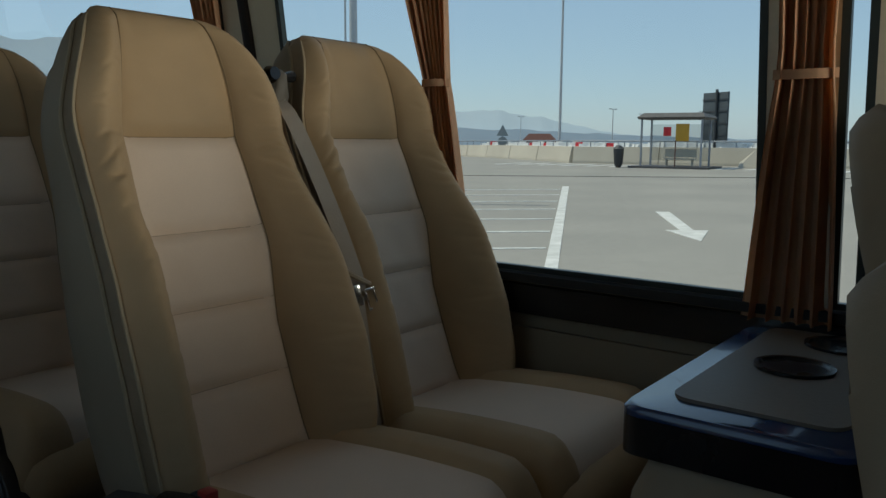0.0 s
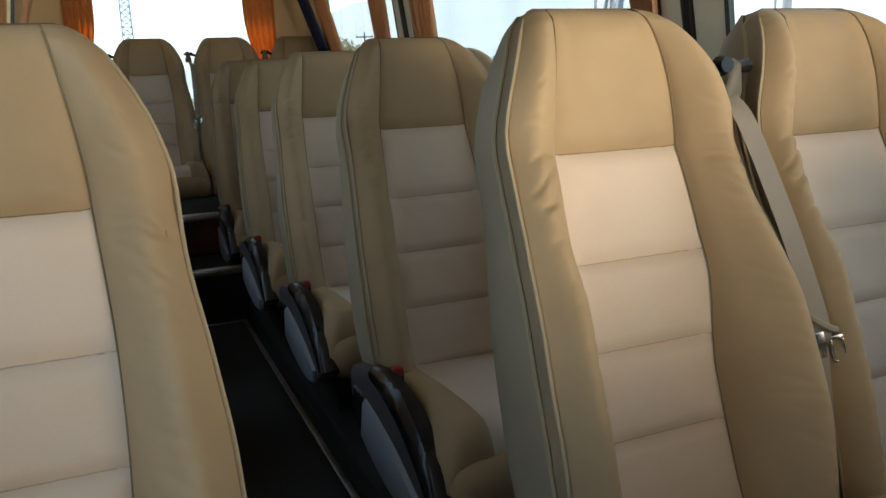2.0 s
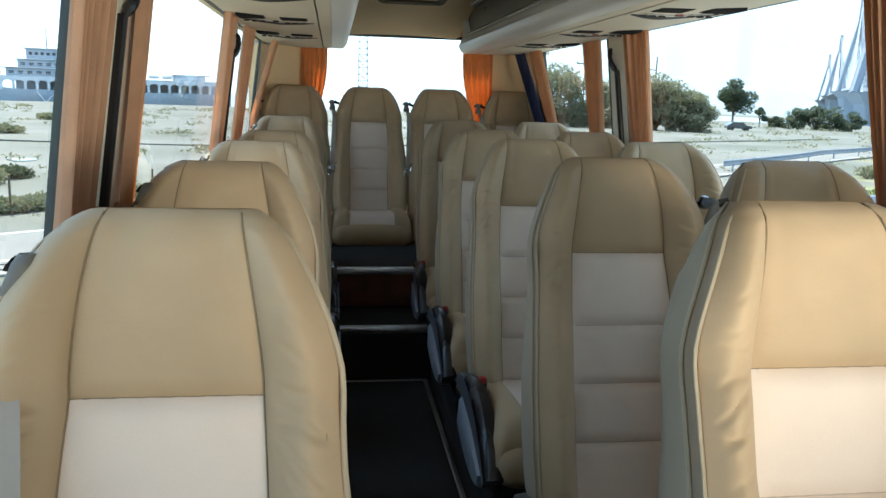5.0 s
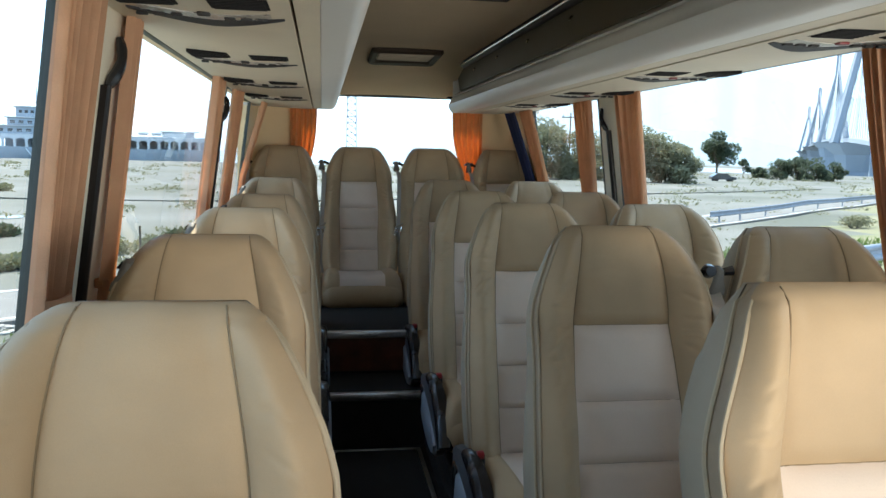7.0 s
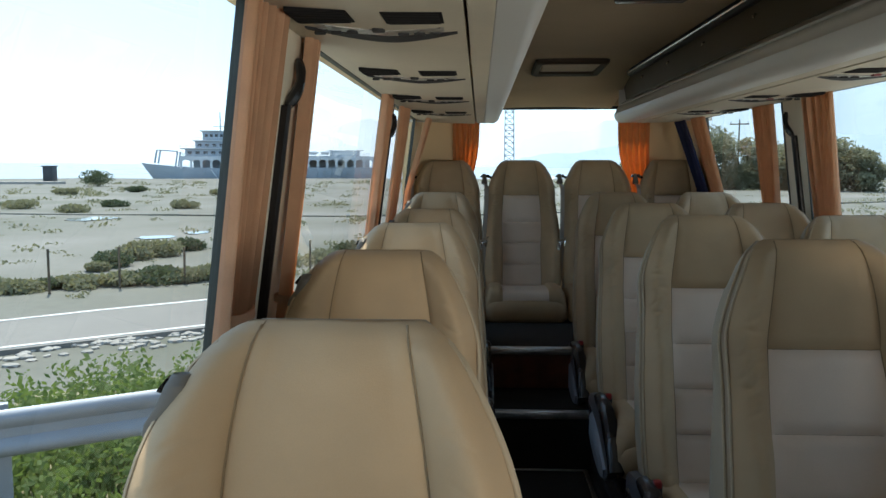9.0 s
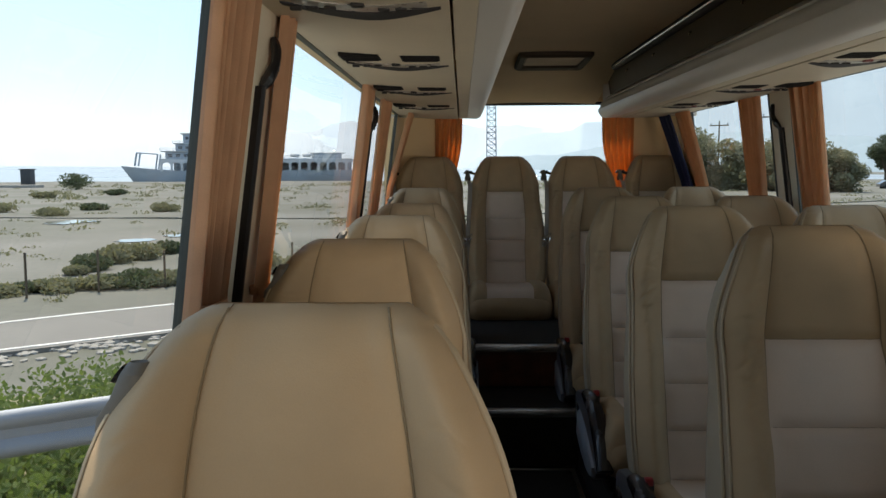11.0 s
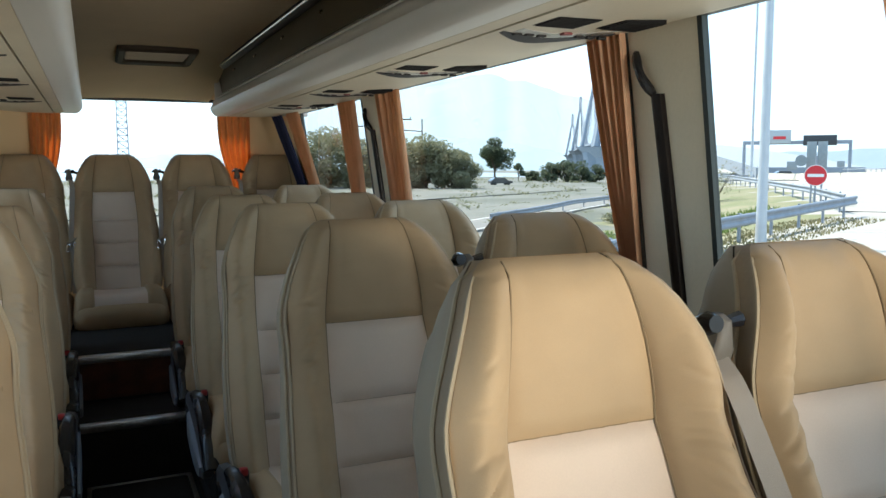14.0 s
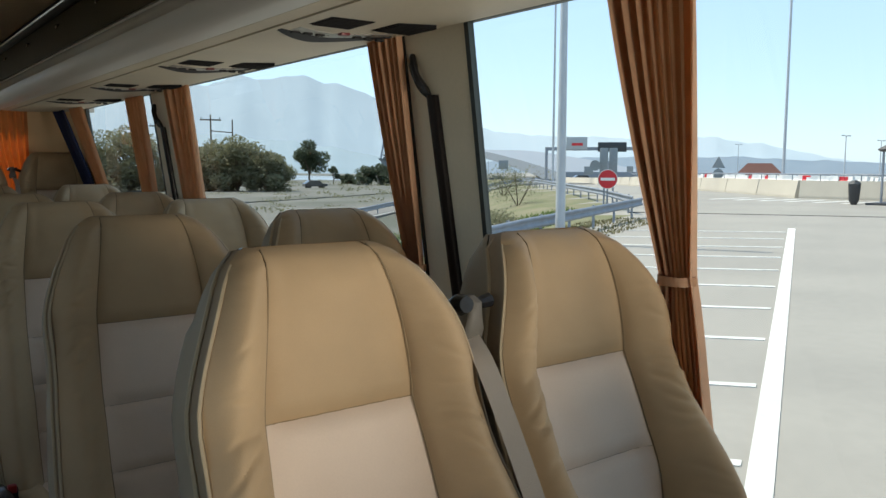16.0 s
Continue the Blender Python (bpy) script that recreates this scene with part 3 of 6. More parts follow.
def make_seat(arm_side):
    """A reclining coach seat, facing -y; its origin lies on the floor under the panel's top. arm_side: the aisle side."""
    seat = thing("coach_seat", "tan leather reclining coach seat with cream suede centre panels", "coach seat", "coach seats")
    # backrest: head cushion, bolsters, four centre panels, shell
    bm = bmesh.new()
    piece(bm, S_TOP, 0.0, lambda s: -seam_x(s), seam_x, 18, 18, 0.013, 0.09, 0.06, False, True)
    head = part("head_cushion", bm, TAN, seat)
    for sg in (-1, 1):
        bm = bmesh.new()
        piece(bm, S_TOP, S_BOT, lambda s: sg * seam_x(s), lambda s: sg * half_width(s), 22, 270, 0.013, 0.16, 0.03, True, True)
        part("bolster", bm, TAN, seat)
    for a, b in zip(SEAMS, SEAMS[1:]):
        bm = bmesh.new()
        piece(bm, a, b, lambda s: -seam_x(s), seam_x, 14, 12, 0.014, 0.07, 0.18)
        part("centre_panel", bm, CREAM, seat, "cream suede panel")
    line = outline_points()
    for f, back, r in ((1.0, 0.004, 0.0034), (1.010, 0.040, 0.0036)):
        bm = bmesh.new()
        for side_line in (line[:37], line[-37:]):
            tube(bm, [back_point(x * f, s + 0.006 * smooth_step((-0.19 - s) / 0.04), edge_depth(s) - back * (1 - 0.5 * smooth_step((-0.2 - s) / 0.03))) for x, s in side_line], [r * (0.35 + 0.65 * smooth_step(min(k, 36 - k) / 5)) for k in range(len(side_line))], 6)
        part("piping", bm, PIPE, seat)
    bm = bmesh.new()
    loft(bm, [[back_point(x * f, s, edge_depth(s) - g) for x, s in line] for f, g in ((0.992, 0.0), (0.966, 0.010), (0.972, 0.026), (1.0, 0.038))], closed=False, caps=False)
    part("gusset", bm, GUSSET, seat)
    bm = bmesh.new()
    rings = [[back_point(x * f, s if s > -0.15 else s + g, (edge_depth(s) - 0.041) * w - (max(0.085, 0.045 - edge_depth(s)) + k) * (1 - w)) for x, s in line] for f, w, k, g in ((1.006, 1.0, 0.0, 0.0), (1.012, 0.8, 0.0, -0.002), (0.99, 0.3, 0.0, 0.003), (0.95, 0.05, 0.01, 0.01), (0.85, 0.0, 0.025, 0.025), (0.6, 0.0, 0.032, 0.05), (0.0, 0.0, 0.035, 0.08))]
    loft(bm, rings, closed=False, caps=False)
    part("back_shell", bm, SIDE, seat, "leather back and sides, tan greyed for shade")
    # stitched seams of the head and the panel
    for sg in (-1, 1):
        bm = bmesh.new()
        pts = [back_point(sg * seam_x(s), s, base_depth(seam_x(s), s) - 0.001) for s in [S_TOP + 0.006 + (0.56 - S_TOP) * k / 40 for k in range(41)]]
        tube(bm, pts, 0.0014, 5)
        part("seam", bm, SEAM, seat)
        bm = bmesh.new()
        pts = []
        for k in range(50):
            q = S_TOP + 0.12 + (0.48 - S_TOP) * k / 52
            x = half_width(q) - 0.017
            pts.append(back_point(sg * x, q, base_depth(x, q) + 0.0002))
        tube(bm, pts, 0.0009, 5)
        part("top_stitch", bm, STITCH, seat)
    for q in SEAMS[:4]:
        bm = bmesh.new()
        w = seam_x(q)
        tube(bm, [back_point(w * (k / 10 - 1), q + 0.0005 * math.sin(k * 2.1), base_depth(w * (k / 10 - 1), q) - 0.0026) for k in range(21)], 0.0010, 5)
        part("seam", bm, SEAM if q == 0 else CREAMSEAM, seat)
    # cushion
    def cush(u, v, x0, x1, y_back=-0.13, y_front=-0.60):
        x = x0 + (x1 - x0) * u
        # along v: from the back over the top and down the front
        t = v
        if t < 0.72:
            y = y_back + (y_front + 0.05 - y_back) * (t / 0.72)
            z = 0.475 + 0.035 * math.sin(math.pi * 0.5 * t / 0.72)
        else:
            a = (t - 0.72) / 0.28 * radians(110)
            y = y_front + 0.05 - 0.06 * math.sin(a)
            z = 0.51 - 0.085 * (1 - math.cos(a)) - 0.02 * max(0, t - 0.9)
        r = abs(x) / 0.222
        z += 0.022 * smooth_step((r - 0.42) / 0.25) - 0.06 * max(0, (r - 0.8) / 0.2) ** 2.2
        e = min(1, min(u, 1 - u) / 0.1)
        z += 0.008 * math.sqrt(max(0, 1 - (1 - e) ** 2))
        return (x, y, z)
    bm = bmesh.new()
    grid(bm, lambda u, v: cush(u, v, -0.125, 0.125), 12, 20)
    part("cushion_panel", bm, CREAM, seat, "cream suede seat panel")
    for sg in (-1, 1):
        bm = bmesh.new()
        grid(bm, lambda u, v: cush(u, v, sg * 0.125, sg * 0.222), 8, 20)
        part("cushion_bolster", bm, TAN, seat)
    bm = bmesh.new()
    rings = []
    for z, g, yf in ((0.475, -0.012, -0.60), (0.455, 0.002, -0.622), (0.425, 0.008, -0.634), (0.39, 0.008, -0.632), (0.36, 0.0, -0.618), (0.335, -0.02, -0.58)):
        ring = [(-0.22 - g, -0.10, z), (0.22 + g, -0.10, z)]
        ring += [(0.22 + g - 0.06 * (1 - math.cos(a)), yf + 0.06 - 0.06 * math.sin(a), z) for a in [radians(15 * k) for k in range(7)]]
        rings.append(ring + [(-x, y, zz) for x, y, zz in reversed(ring[2:])])
    loft(bm, rings)
    part("cushion_side", bm, TAN, seat, "tan leather cushion border")
    # base: black frame and foot
    bm = bmesh.new()
    box(bm, -0.20, 0.20, -0.55, -0.06, 0.28, 0.335, 0.01)
    box(bm, -0.17, 0.17, -0.45, -0.15, FLOOR + 0.065, 0.285, 0.01)
    part("base_frame", bm, MATT, seat)
    if arm_side:
        sg = arm_side
        # side shield with its inset panel, pocket and glossy black rim
        prof = curve_pts([(-0.15, 0.515), (-0.26, 0.535), (-0.36, 0.535), (-0.46, 0.505), (-0.55, 0.445), (-0.615, 0.375)], 5)
        low = curve_pts([(-0.155, 0.43), (-0.21, 0.365), (-0.30, 0.325), (-0.42, 0.305), (-0.52, 0.315), (-0.605, 0.355)], 5)
        bm = bmesh.new()
        loft(bm, [[(sg * 0.226, a.x, a.y), (sg * 0.250, a.x, a.y - 0.004), (sg * 0.257, *(a.lerp(b, 0.2).xy)), (sg * 0.258, *(a.lerp(b, 0.8).xy)), (sg * 0.250, b.x, b.y), (sg * 0.226, b.x, b.y)] for a, b in zip(prof, low)])
        shield = part("side_shield", bm, DARKGREY, seat, "grey plastic side shield")
        bm = bmesh.new()
        mid = list(zip(prof, low))[6:-2]
        loft(bm, [[(sg * 0.256, *(a.lerp(b, 0.34).xy)), (sg * 0.266, *(a.lerp(b, 0.40).xy)), (sg * 0.266, *(a.lerp(b, 0.86).xy)), (sg * 0.256, *(a.lerp(b, 0.92).xy))] for a, b in mid])
        part("shield_panel", bm, SHIELD, shield, "pale blue-grey inset panel")
        bm = bmesh.new()
        mid = list(zip(prof, low))[2:6]
        loft(bm, [[(sg * 0.256, *(a.lerp(b, 0.35).xy)), (sg * 0.263, *(a.lerp(b, 0.4).xy)), (sg * 0.263, *(a.lerp(b, 0.85).xy)), (sg * 0.256, *(a.lerp(b, 0.9).xy))] for a, b in mid])
        part("pocket", bm, BLACK, shield)
        bm = bmesh.new()
        rings = []
        rim = prof[6:]
        for i, a in enumerate(rim):
            k = i / (len(rim) - 1)
            w = 0.015 + 0.016 * math.sin(math.pi * k)
            n = (prof[min(len(prof) - 1, i + 7)] - prof[i + 5]).normalized()
            up = Vector((-n.y, n.x)) if n.x < 0 else Vector((n.y, -n.x))
            up = up if up.y > 0 else -up
            inner = 0.222 - 0.020 * math.sin(math.pi * min(1, k * 1.3) / 2)
            rings.append([(sg * q, a.x + up.x * h * w, a.y + up.y * h * w) for q, h in ((inner, -1.2), (inner, 0.6), (inner + 0.008, 1.05), (0.240, 1.0), (0.251, 0.6), (0.256, 0.0), (0.252, -1.2))])
        loft(bm, rings)
        part("arm_rim", bm, BLACK, seat, "glossy black curved rim")
        bm = bmesh.new()
        box(bm, sg * 0.214 - 0.013, sg * 0.214 + 0.013, -0.355, -0.325, 0.515, 0.562, 0.004)
        buckle = part("buckle", bm, MATT, seat)
        bm = bmesh.new()
        box(bm, sg * 0.214 - 0.010, sg * 0.214 + 0.010, -0.359, -0.338, 0.549, 0.568, 0.003)
        part("buckle_button", bm, RED, buckle, "red buckle button")
    return seat


def add_belt(seat, sg, inward=0.0, swing=0.0, rise=0.0, arm=0.016):
    """Belt guide on the shoulder at side sg, and the webbing hanging beside the backrest."""
    c = sg * inward
    g = Vector((sg * 0.243 - c, 0.008, 1.135 + rise))
    bm = bmesh.new()
    tube(bm, [(sg * 0.15 - c, 0.03, 1.11 + rise), g + Vector((-sg * 0.02, 0.006, -0.002)), g + Vector((sg * 0.016, 0.0, 0.0)), g + Vector((sg * (0.004 + arm), 0.0, 0.003))], [0.006, 0.0085, 0.0085, 0.0115], 8)
    pin = part("belt_pin", bm, BLACK, seat)
    bm = bmesh.new()
    big = 1.0 if arm > 0.03 else 0.5
    tube(bm, [g + Vector((-sg * 0.018, 0.016, -0.002)), g + Vector((-sg * 0.02, 0.012 - 0.018 * big, 0.003)), g + Vector((-sg * 0.021, 0.008 - 0.03 * big, 0.005))], [0.010, 0.0165 * big, 0.012 * big], 12)
    part("belt_knob", bm, BLACK, pin)
    # shell-shaped guide hooked over the pin
    bm = bmesh.new()
    rings = []
    for dx, dy, dz, w, th in ((0.0, 0.016, -0.012, 0.007, 0.004), (0.0, 0.012, 0.008, 0.009, 0.005), (0.0, 0.0, 0.014, 0.010, 0.006), (0.003, -0.012, 0.005, 0.011, 0.006), (swing * 0.4, -0.015, -0.018, 0.014, 0.006), (swing * 0.75, -0.013, -0.036, 0.019, 0.006), (swing, -0.010, -0.05, 0.017, 0.005)):
        q = g + Vector((sg * dx, dy, dz))
        rings.append([q + Vector((w * math.cos(radians(36 * k)), th * math.sin(radians(36 * k)), 0.0)) for k in range(10)])
    loft(bm, rings)
    part("belt_guide", bm, GUIDE, seat, "taupe plastic belt guide")
    face = (sg * 0.85, -0.50, 0.1)
    bm = bmesh.new()
    strip(bm, curve_pts([g + Vector((sg * (swing - 0.006), -0.010, -0.045)), (sg * (0.230 + swing) - c, -0.052, 1.05), (sg * 0.236 - c, -0.130, 0.915), (sg * 0.243 - c, -0.190, 0.785), (sg * 0.241 - c, -0.205, 0.745)], 5), face, 0.029)
    belt = part("belt", bm, WEB, seat, "grey seatbelt webbing")
    bm = bmesh.new()
    strip(bm, curve_pts([(sg * 0.232 - c, -0.208, 0.735), (sg * 0.232 - c, -0.226, 0.64), (sg * 0.236 - c, -0.248, 0.49)], 5), face, 0.028)
    part("belt", bm, WEB, seat, "grey seatbelt webbing")
    bm = bmesh.new()
    strip(bm, curve_pts([(sg * 0.250 - c, -0.200, 0.735), (sg * 0.258 - c, -0.218, 0.64), (sg * 0.270 - c, -0.240, 0.50)], 5), face, 0.042)
    part("belt", bm, WEB, seat, "grey seatbelt webbing")
    bm = bmesh.new()
    tube(bm, curve_pts([(sg * 0.212 - c, -0.17, 0.792), (sg * 0.224 - c, -0.206, 0.778), (sg * 0.246 - c, -0.216, 0.765), (sg * 0.268 - c, -0.206, 0.757)], 5), 0.005, 7)
    part("belt_loop", bm, SIDE, seat, "grey-beige retaining loop")
    bm = bmesh.new()
    m = Matrix.Translation((sg * 0.262 - c, -0.216, 0.735)) @ Matrix.Rotation(radians(28) * -sg, 4, "Z") @ Matrix.Rotation(radians(-14) * sg, 4, "Y")
    for x0, x1, z0, z1 in ((-0.010, 0.010, 0.012, 0.018), (-0.010, 0.010, -0.026, -0.02), (-0.010, -0.006, -0.02, 0.012), (0.006, 0.010, -0.02, 0.012)):
        box(bm, x0, x1, -0.003, 0.003, z0, z1, 0.0015, turn=m)
    part("belt_tongue", bm, CHROME, belt, "chrome belt tongue")
    bm = bmesh.new()
    m = Matrix.Translation((sg * 0.229 - c, -0.214, 0.744)) @ Matrix.Rotation(radians(28) * -sg, 4, "Z") @ Matrix.Rotation(radians(-12) * sg, 4, "Y")
    box(bm, -0.007, 0.007, -0.003, 0.003, -0.022, 0.018, 0.0015, turn=m)
    part("belt_clip", bm, CHROME, belt, "bright metal clip")


AISLE_X, WINDOW_X, LEFT_X = 0.709, 1.157, -0.125
ROW_Y, PITCH = 1.30, 0.78
seat_a = make_seat(-1)
add_belt(seat_a, 1, 0.022, arm=0.036)
seat_w = make_seat(0)
seat_l = make_seat(1)
add_belt(seat_l, -1, 0.096, 0.024, 0.04)
seat_b = make_seat(0)
add_belt(seat_b, -1, 0.02)
for proto, x in ((seat_a, AISLE_X), (seat_w, WINDOW_X), (seat_l, LEFT_X)):
    low = -0.012 if proto is seat_l else 0.004
    proto.location = (x, ROW_Y - (0.012 if proto is seat_l else 0), low)
    for k in range(1, 5):
        copy_thing(proto, pose(x - (0.045 if proto is seat_l else 0.0), ROW_Y + PITCH * k, 0.02 if k == 4 else low - (0.008 if proto is seat_l else 0.0)))
for k in range(4):
    x = -0.172 + 0.455 * k
    if k == 0:
        seat_b.location = (x, 5.33, 0.185)
    else:
        copy_thing(seat_b, pose(x, 5.33, 0.185))

# ---- curtains ----


def make_curtain(side, y0, y1, tie=None, mat=CURTAIN, label="ochre pleated window curtain", folds=7, tie_y=None, z0=SILL + 0.01, z1=HEAD, inset=0.028, squeeze=0.6, flare=0.0, band=0.42, below=None, hang=0.0):
    """Pleated curtain in front of a side window between y0 and y1, gathered at height tie."""
    cur = thing("curtain", label, "curtain", "window curtains")
    n, rows = folds * 12, 20
    seed = random.random() * 10
    bm = bmesh.new()
    front, back = [], []
    for j in range(rows + 1):
        z = z0 + (z1 - z0) * j / rows
        w = 1.0
        mid = (y0 + y1) / 2
        if tie:
            pull = max(0.0, 1 - (z - tie) / (z1 - tie)) ** 1.3 if z > tie else 0.85 + 0.15 * math.exp(-((z - tie) / 0.05) ** 2)
            w = 1 - (1 - squeeze) * pull
            mid += ((tie_y if tie_y is not None else mid) - mid) * pull
            if below and z < tie:
                w = squeeze + (below - squeeze) * ((tie - z) / (tie - z0)) ** 0.7
            mid += flare * max(0, tie - z)
        ra, rb = [], []
        for i in range(n + 1):
            u = i / n
            ph = 2 * math.pi * folds * u + 0.5 * math.sin(3 * u * math.pi + seed)
            amp = (0.019 + 0.007 * math.sin(7 * u + seed)) * (0.75 + 0.25 * math.sin(2.0 * z + 5 * u)) * (0.55 + 0.45 * w)
            y = mid + (u - 0.5) * (y1 - y0) * w
            x = wall_x(z, side, -inset - hang * max(0.0, (z - 1.25) / (z1 - 1.25))) - side * amp * (math.sin(ph) + 0.3 * math.sin(2 * ph + seed + 3 * u))
            ra.append((x, y + 0.004 * math.cos(ph * 1.0 + z), z))
            rb.append((x + side * 0.002, y + 0.004 * math.cos(ph + z), z))
        front.append(ra)
        back.append(rb)
    loft(bm, [a + b[::-1] for a, b in zip(front, back)], True, True)
    part("cloth", bm, mat, cur)
    if tie:
        bm = bmesh.new()
        m0 = tie_y if tie_y is not None else (y0 + y1) / 2
        hw = (y1 - y0) * squeeze * band + 0.006
        ring = [(m0 - hw, 0.0), (m0 - hw * 0.5, 0.022), (m0 + hw * 0.5, 0.023), (m0 + hw, 0.0), (m0 + hw * 0.5, -0.02), (m0 - hw * 0.5, -0.02)]
        pts = [Vector((wall_x(tie, side, -inset) - side * dx, y, tie - 0.012 * math.cos((y - m0) * 12))) for y, dx in ring]
        strip(bm, curve_pts(pts + [pts[0]], 4), (0, 0, 1), 0.016, 0.004)
        part("tie_band", bm, mat, cur)
    bm = bmesh.new()
    tube(bm, [(wall_x(HEAD - 0.01, side, -inset), y0 - 0.02, HEAD - 0.006), (wall_x(HEAD - 0.01, side, -inset), y1 + 0.02, HEAD - 0.006)], 0.005, 6)
    part("curtain_rail", bm, ALU, cur)
    return cur


for side in (1, -1):
    if side > 0:
        make_curtain(side, 0.405, 0.512, 1.145, squeeze=0.82, z0=0.70, folds=6, tie_y=0.462, flare=0.04, below=1.5, band=0.5)
        make_curtain(side, 1.178, 1.352, 1.16, squeeze=0.37, folds=8, flare=-0.05, tie_y=1.24, band=0.45)
        make_curtain(side, 1.985, 2.12, 1.1, squeeze=0.5, folds=6, tie_y=2.025)
    else:
        make_curtain(side, 1.715, 1.895, 1.15, squeeze=0.8, folds=8, tie_y=1.80)
        make_curtain(side, 2.125, 2.205, 1.12, squeeze=0.8, folds=3)
    make_curtain(side, 3.39, 3.63, 1.05, squeeze=0.75, folds=6)
    make_curtain(side, 3.97, 4.20, 1.05, squeeze=0.7, folds=5)
    make_curtain(side, 4.76, 5.0, 1.05, squeeze=0.7, folds=5, hang=0.07)
    if side > 0:
        make_curtain(side, 5.04, 5.28, None, NAVY, "navy blue gathered blackout curtain", 3, hang=0.09)

# rear window curtains
for x0, x1 in ((MID - 0.62, MID - 0.45), (MID + 0.42, MID + 0.62)):
    cur = thing("curtain", "rear window curtain, backlit glow put into its orange cloth", "curtain", "window curtains")
    bm = bmesh.new()
    rings = []
    for j in range(13):
        z = 0.98 + 0.79 * j / 12
        ra, rb = [], []
        for i in range(41):
            u = i / 40
            ph = 2 * math.pi * 5 * u
            sq = 1 - 0.35 * math.exp(-((z - 1.2) / 0.2) ** 2)
            out = x0 if x0 < MID else x1
            x = out + (x0 + (x1 - x0) * u - out) * sq
            ra.append((x, RY - 0.035 - 0.014 * math.sin(ph + 0.6 * z), z))
            rb.append((x, RY - 0.033 - 0.014 * math.sin(ph + 0.6 * z), z))
        rings.append(ra + rb[::-1])
    loft(bm, rings)
    part("cloth", bm, REARCURTAIN, cur)

# pillar belt anchors: a black handle over a dark slide rail
for side in (1, -1):
    for y in ((1.935, 3.84) if side > 0 else (2.095, 3.84)):
        an = thing("belt_anchor", "black belt height adjuster over a dark slide rail", "belt anchor", "belt anchors")
        bm = bmesh.new()
        pts = [Vector((wall_x(1.60 - 0.012 * k, side, -0.012 - 0.014 * math.sin(math.pi * k / 8)), y + 0.03 - 0.006 * k, 1.60 - 0.012 * k)) for k in range(9)]
        tube(bm, pts, [0.007, 0.010, 0.011, 0.010, 0.010, 0.011, 0.012, 0.012, 0.008], 8)
        part("handle", bm, BLACK, an)
        bm = bmesh.new()
        rings = []
        for k in range(9):
            z = 1.505 - 0.745 * k / 8
            yy = y - 0.028 - 0.035 * k / 8
            w = 0.017 if side > 0 else 0.012
            rings.append([(wall_x(z, side, -0.003), yy - w, z), (wall_x(z, side, -0.016), yy - w * 0.9, z), (wall_x(z, side, -0.021), yy - w * 0.4, z), (wall_x(z, side, -0.021), yy + w * 0.4, z), (wall_x(z, side, -0.016), yy + w * 0.9, z), (wall_x(z, side, -0.003), yy + w, z)])
        loft(bm, rings)
        part("slide_rail", bm, RAILBROWN, an, "dark brown slide rail")

# ---- console table beside the first row ----
ct = thing("console_table", "taupe console table with a glossy navy rim top, sky reflection in its blue and cup holders", "console table")
TZ = 0.685


# rim's vertical side in black, without the sky blue of its top
bm = bmesh.new()
loft(bm, [rounded(0.835, 1.40, 0.258, 0.545, 0.03, z) for z in (TZ - 0.065, TZ - 0.014)])
part("rim_side", bm, BLACK, ct, "glossy black side of the rim")
bm = bmesh.new()
loft(bm, [rounded(0.835, 1.40, 0.258, 0.545, 0.03, TZ - 0.0135), rounded(0.835, 1.40, 0.258, 0.545, 0.03, TZ - 0.006), rounded(0.84, 1.396, 0.264, 0.540, 0.03, TZ)])
part("rim", bm, NAVYGLOSS, ct, "glossy navy rim top, sky reflection in its blue")
bm = bmesh.new()
loft(bm, [rounded(0.895, 1.39, 0.285, 0.50, 0.03, z) for z in (TZ, TZ + 0.005)])
part("inlay", bm, TABLE, ct, "taupe table inlay")
for cx, cy in ((1.13, 0.40), (1.31, 0.37)):
    bm = bmesh.new()
    loft(bm, [[(cx + r * math.cos(2 * math.pi * k / 24), cy + r * math.sin(2 * math.pi * k / 24), z) for k in range(24)] for r, z in ((0.057, TZ + 0.0055), (0.057, TZ + 0.010), (0.050, TZ + 0.010), (0.047, TZ + 0.006))])
    part("cup_holder", bm, BLACK, ct, "black round cup holder")
bm = bmesh.new()
loft(bm, [rounded(0.80 + g, 1.40, 0.265, 0.53 - 0.4 * g, 0.04, z) for z, g in ((FLOOR, 0.0), (0.5, 0.0), (0.57, 0.015), (TZ - 0.066, 0.05))])
part("body", bm, SIDE, ct, "grey-beige padded console body")

# two low front seats ahead of the table
for x, y, low in ((0.76, 0.10, -0.30), (1.2, 0.19, -0.15)):
    copy_thing(seat_w, pose(x, y, low))

# ---- outside: materials ----
ASPHALT = material("sunlit_asphalt", (0.30, 0.287, 0.256), 0.95, second=(0.24, 0.23, 0.207), vary=0.07, scale=0.35, bump=0.3, grain=6)
ROADGREY = material("weathered_road_asphalt", (0.17, 0.165, 0.152), 0.95, second=(0.13, 0.127, 0.118), vary=0.08, scale=0.5, bump=0.3, grain=8)
PAINT = material("white_road_paint", (0.66, 0.66, 0.63), 0.8, vary=0.10, scale=3.5, second=(0.48, 0.48, 0.455), blotch=1.5)
EARTH = material("dry_scrub_ground", (0.15, 0.147, 0.132), 0.95, second=(0.07, 0.075, 0.054), vary=0.22, scale=0.09, bump=0.4, grain=3, blotch=1.4)
GRASSY = material("dry_green_verge", (0.11, 0.125, 0.05), 0.9, second=(0.19, 0.165, 0.10), vary=0.2, scale=0.6, bump=0.5, grain=20)
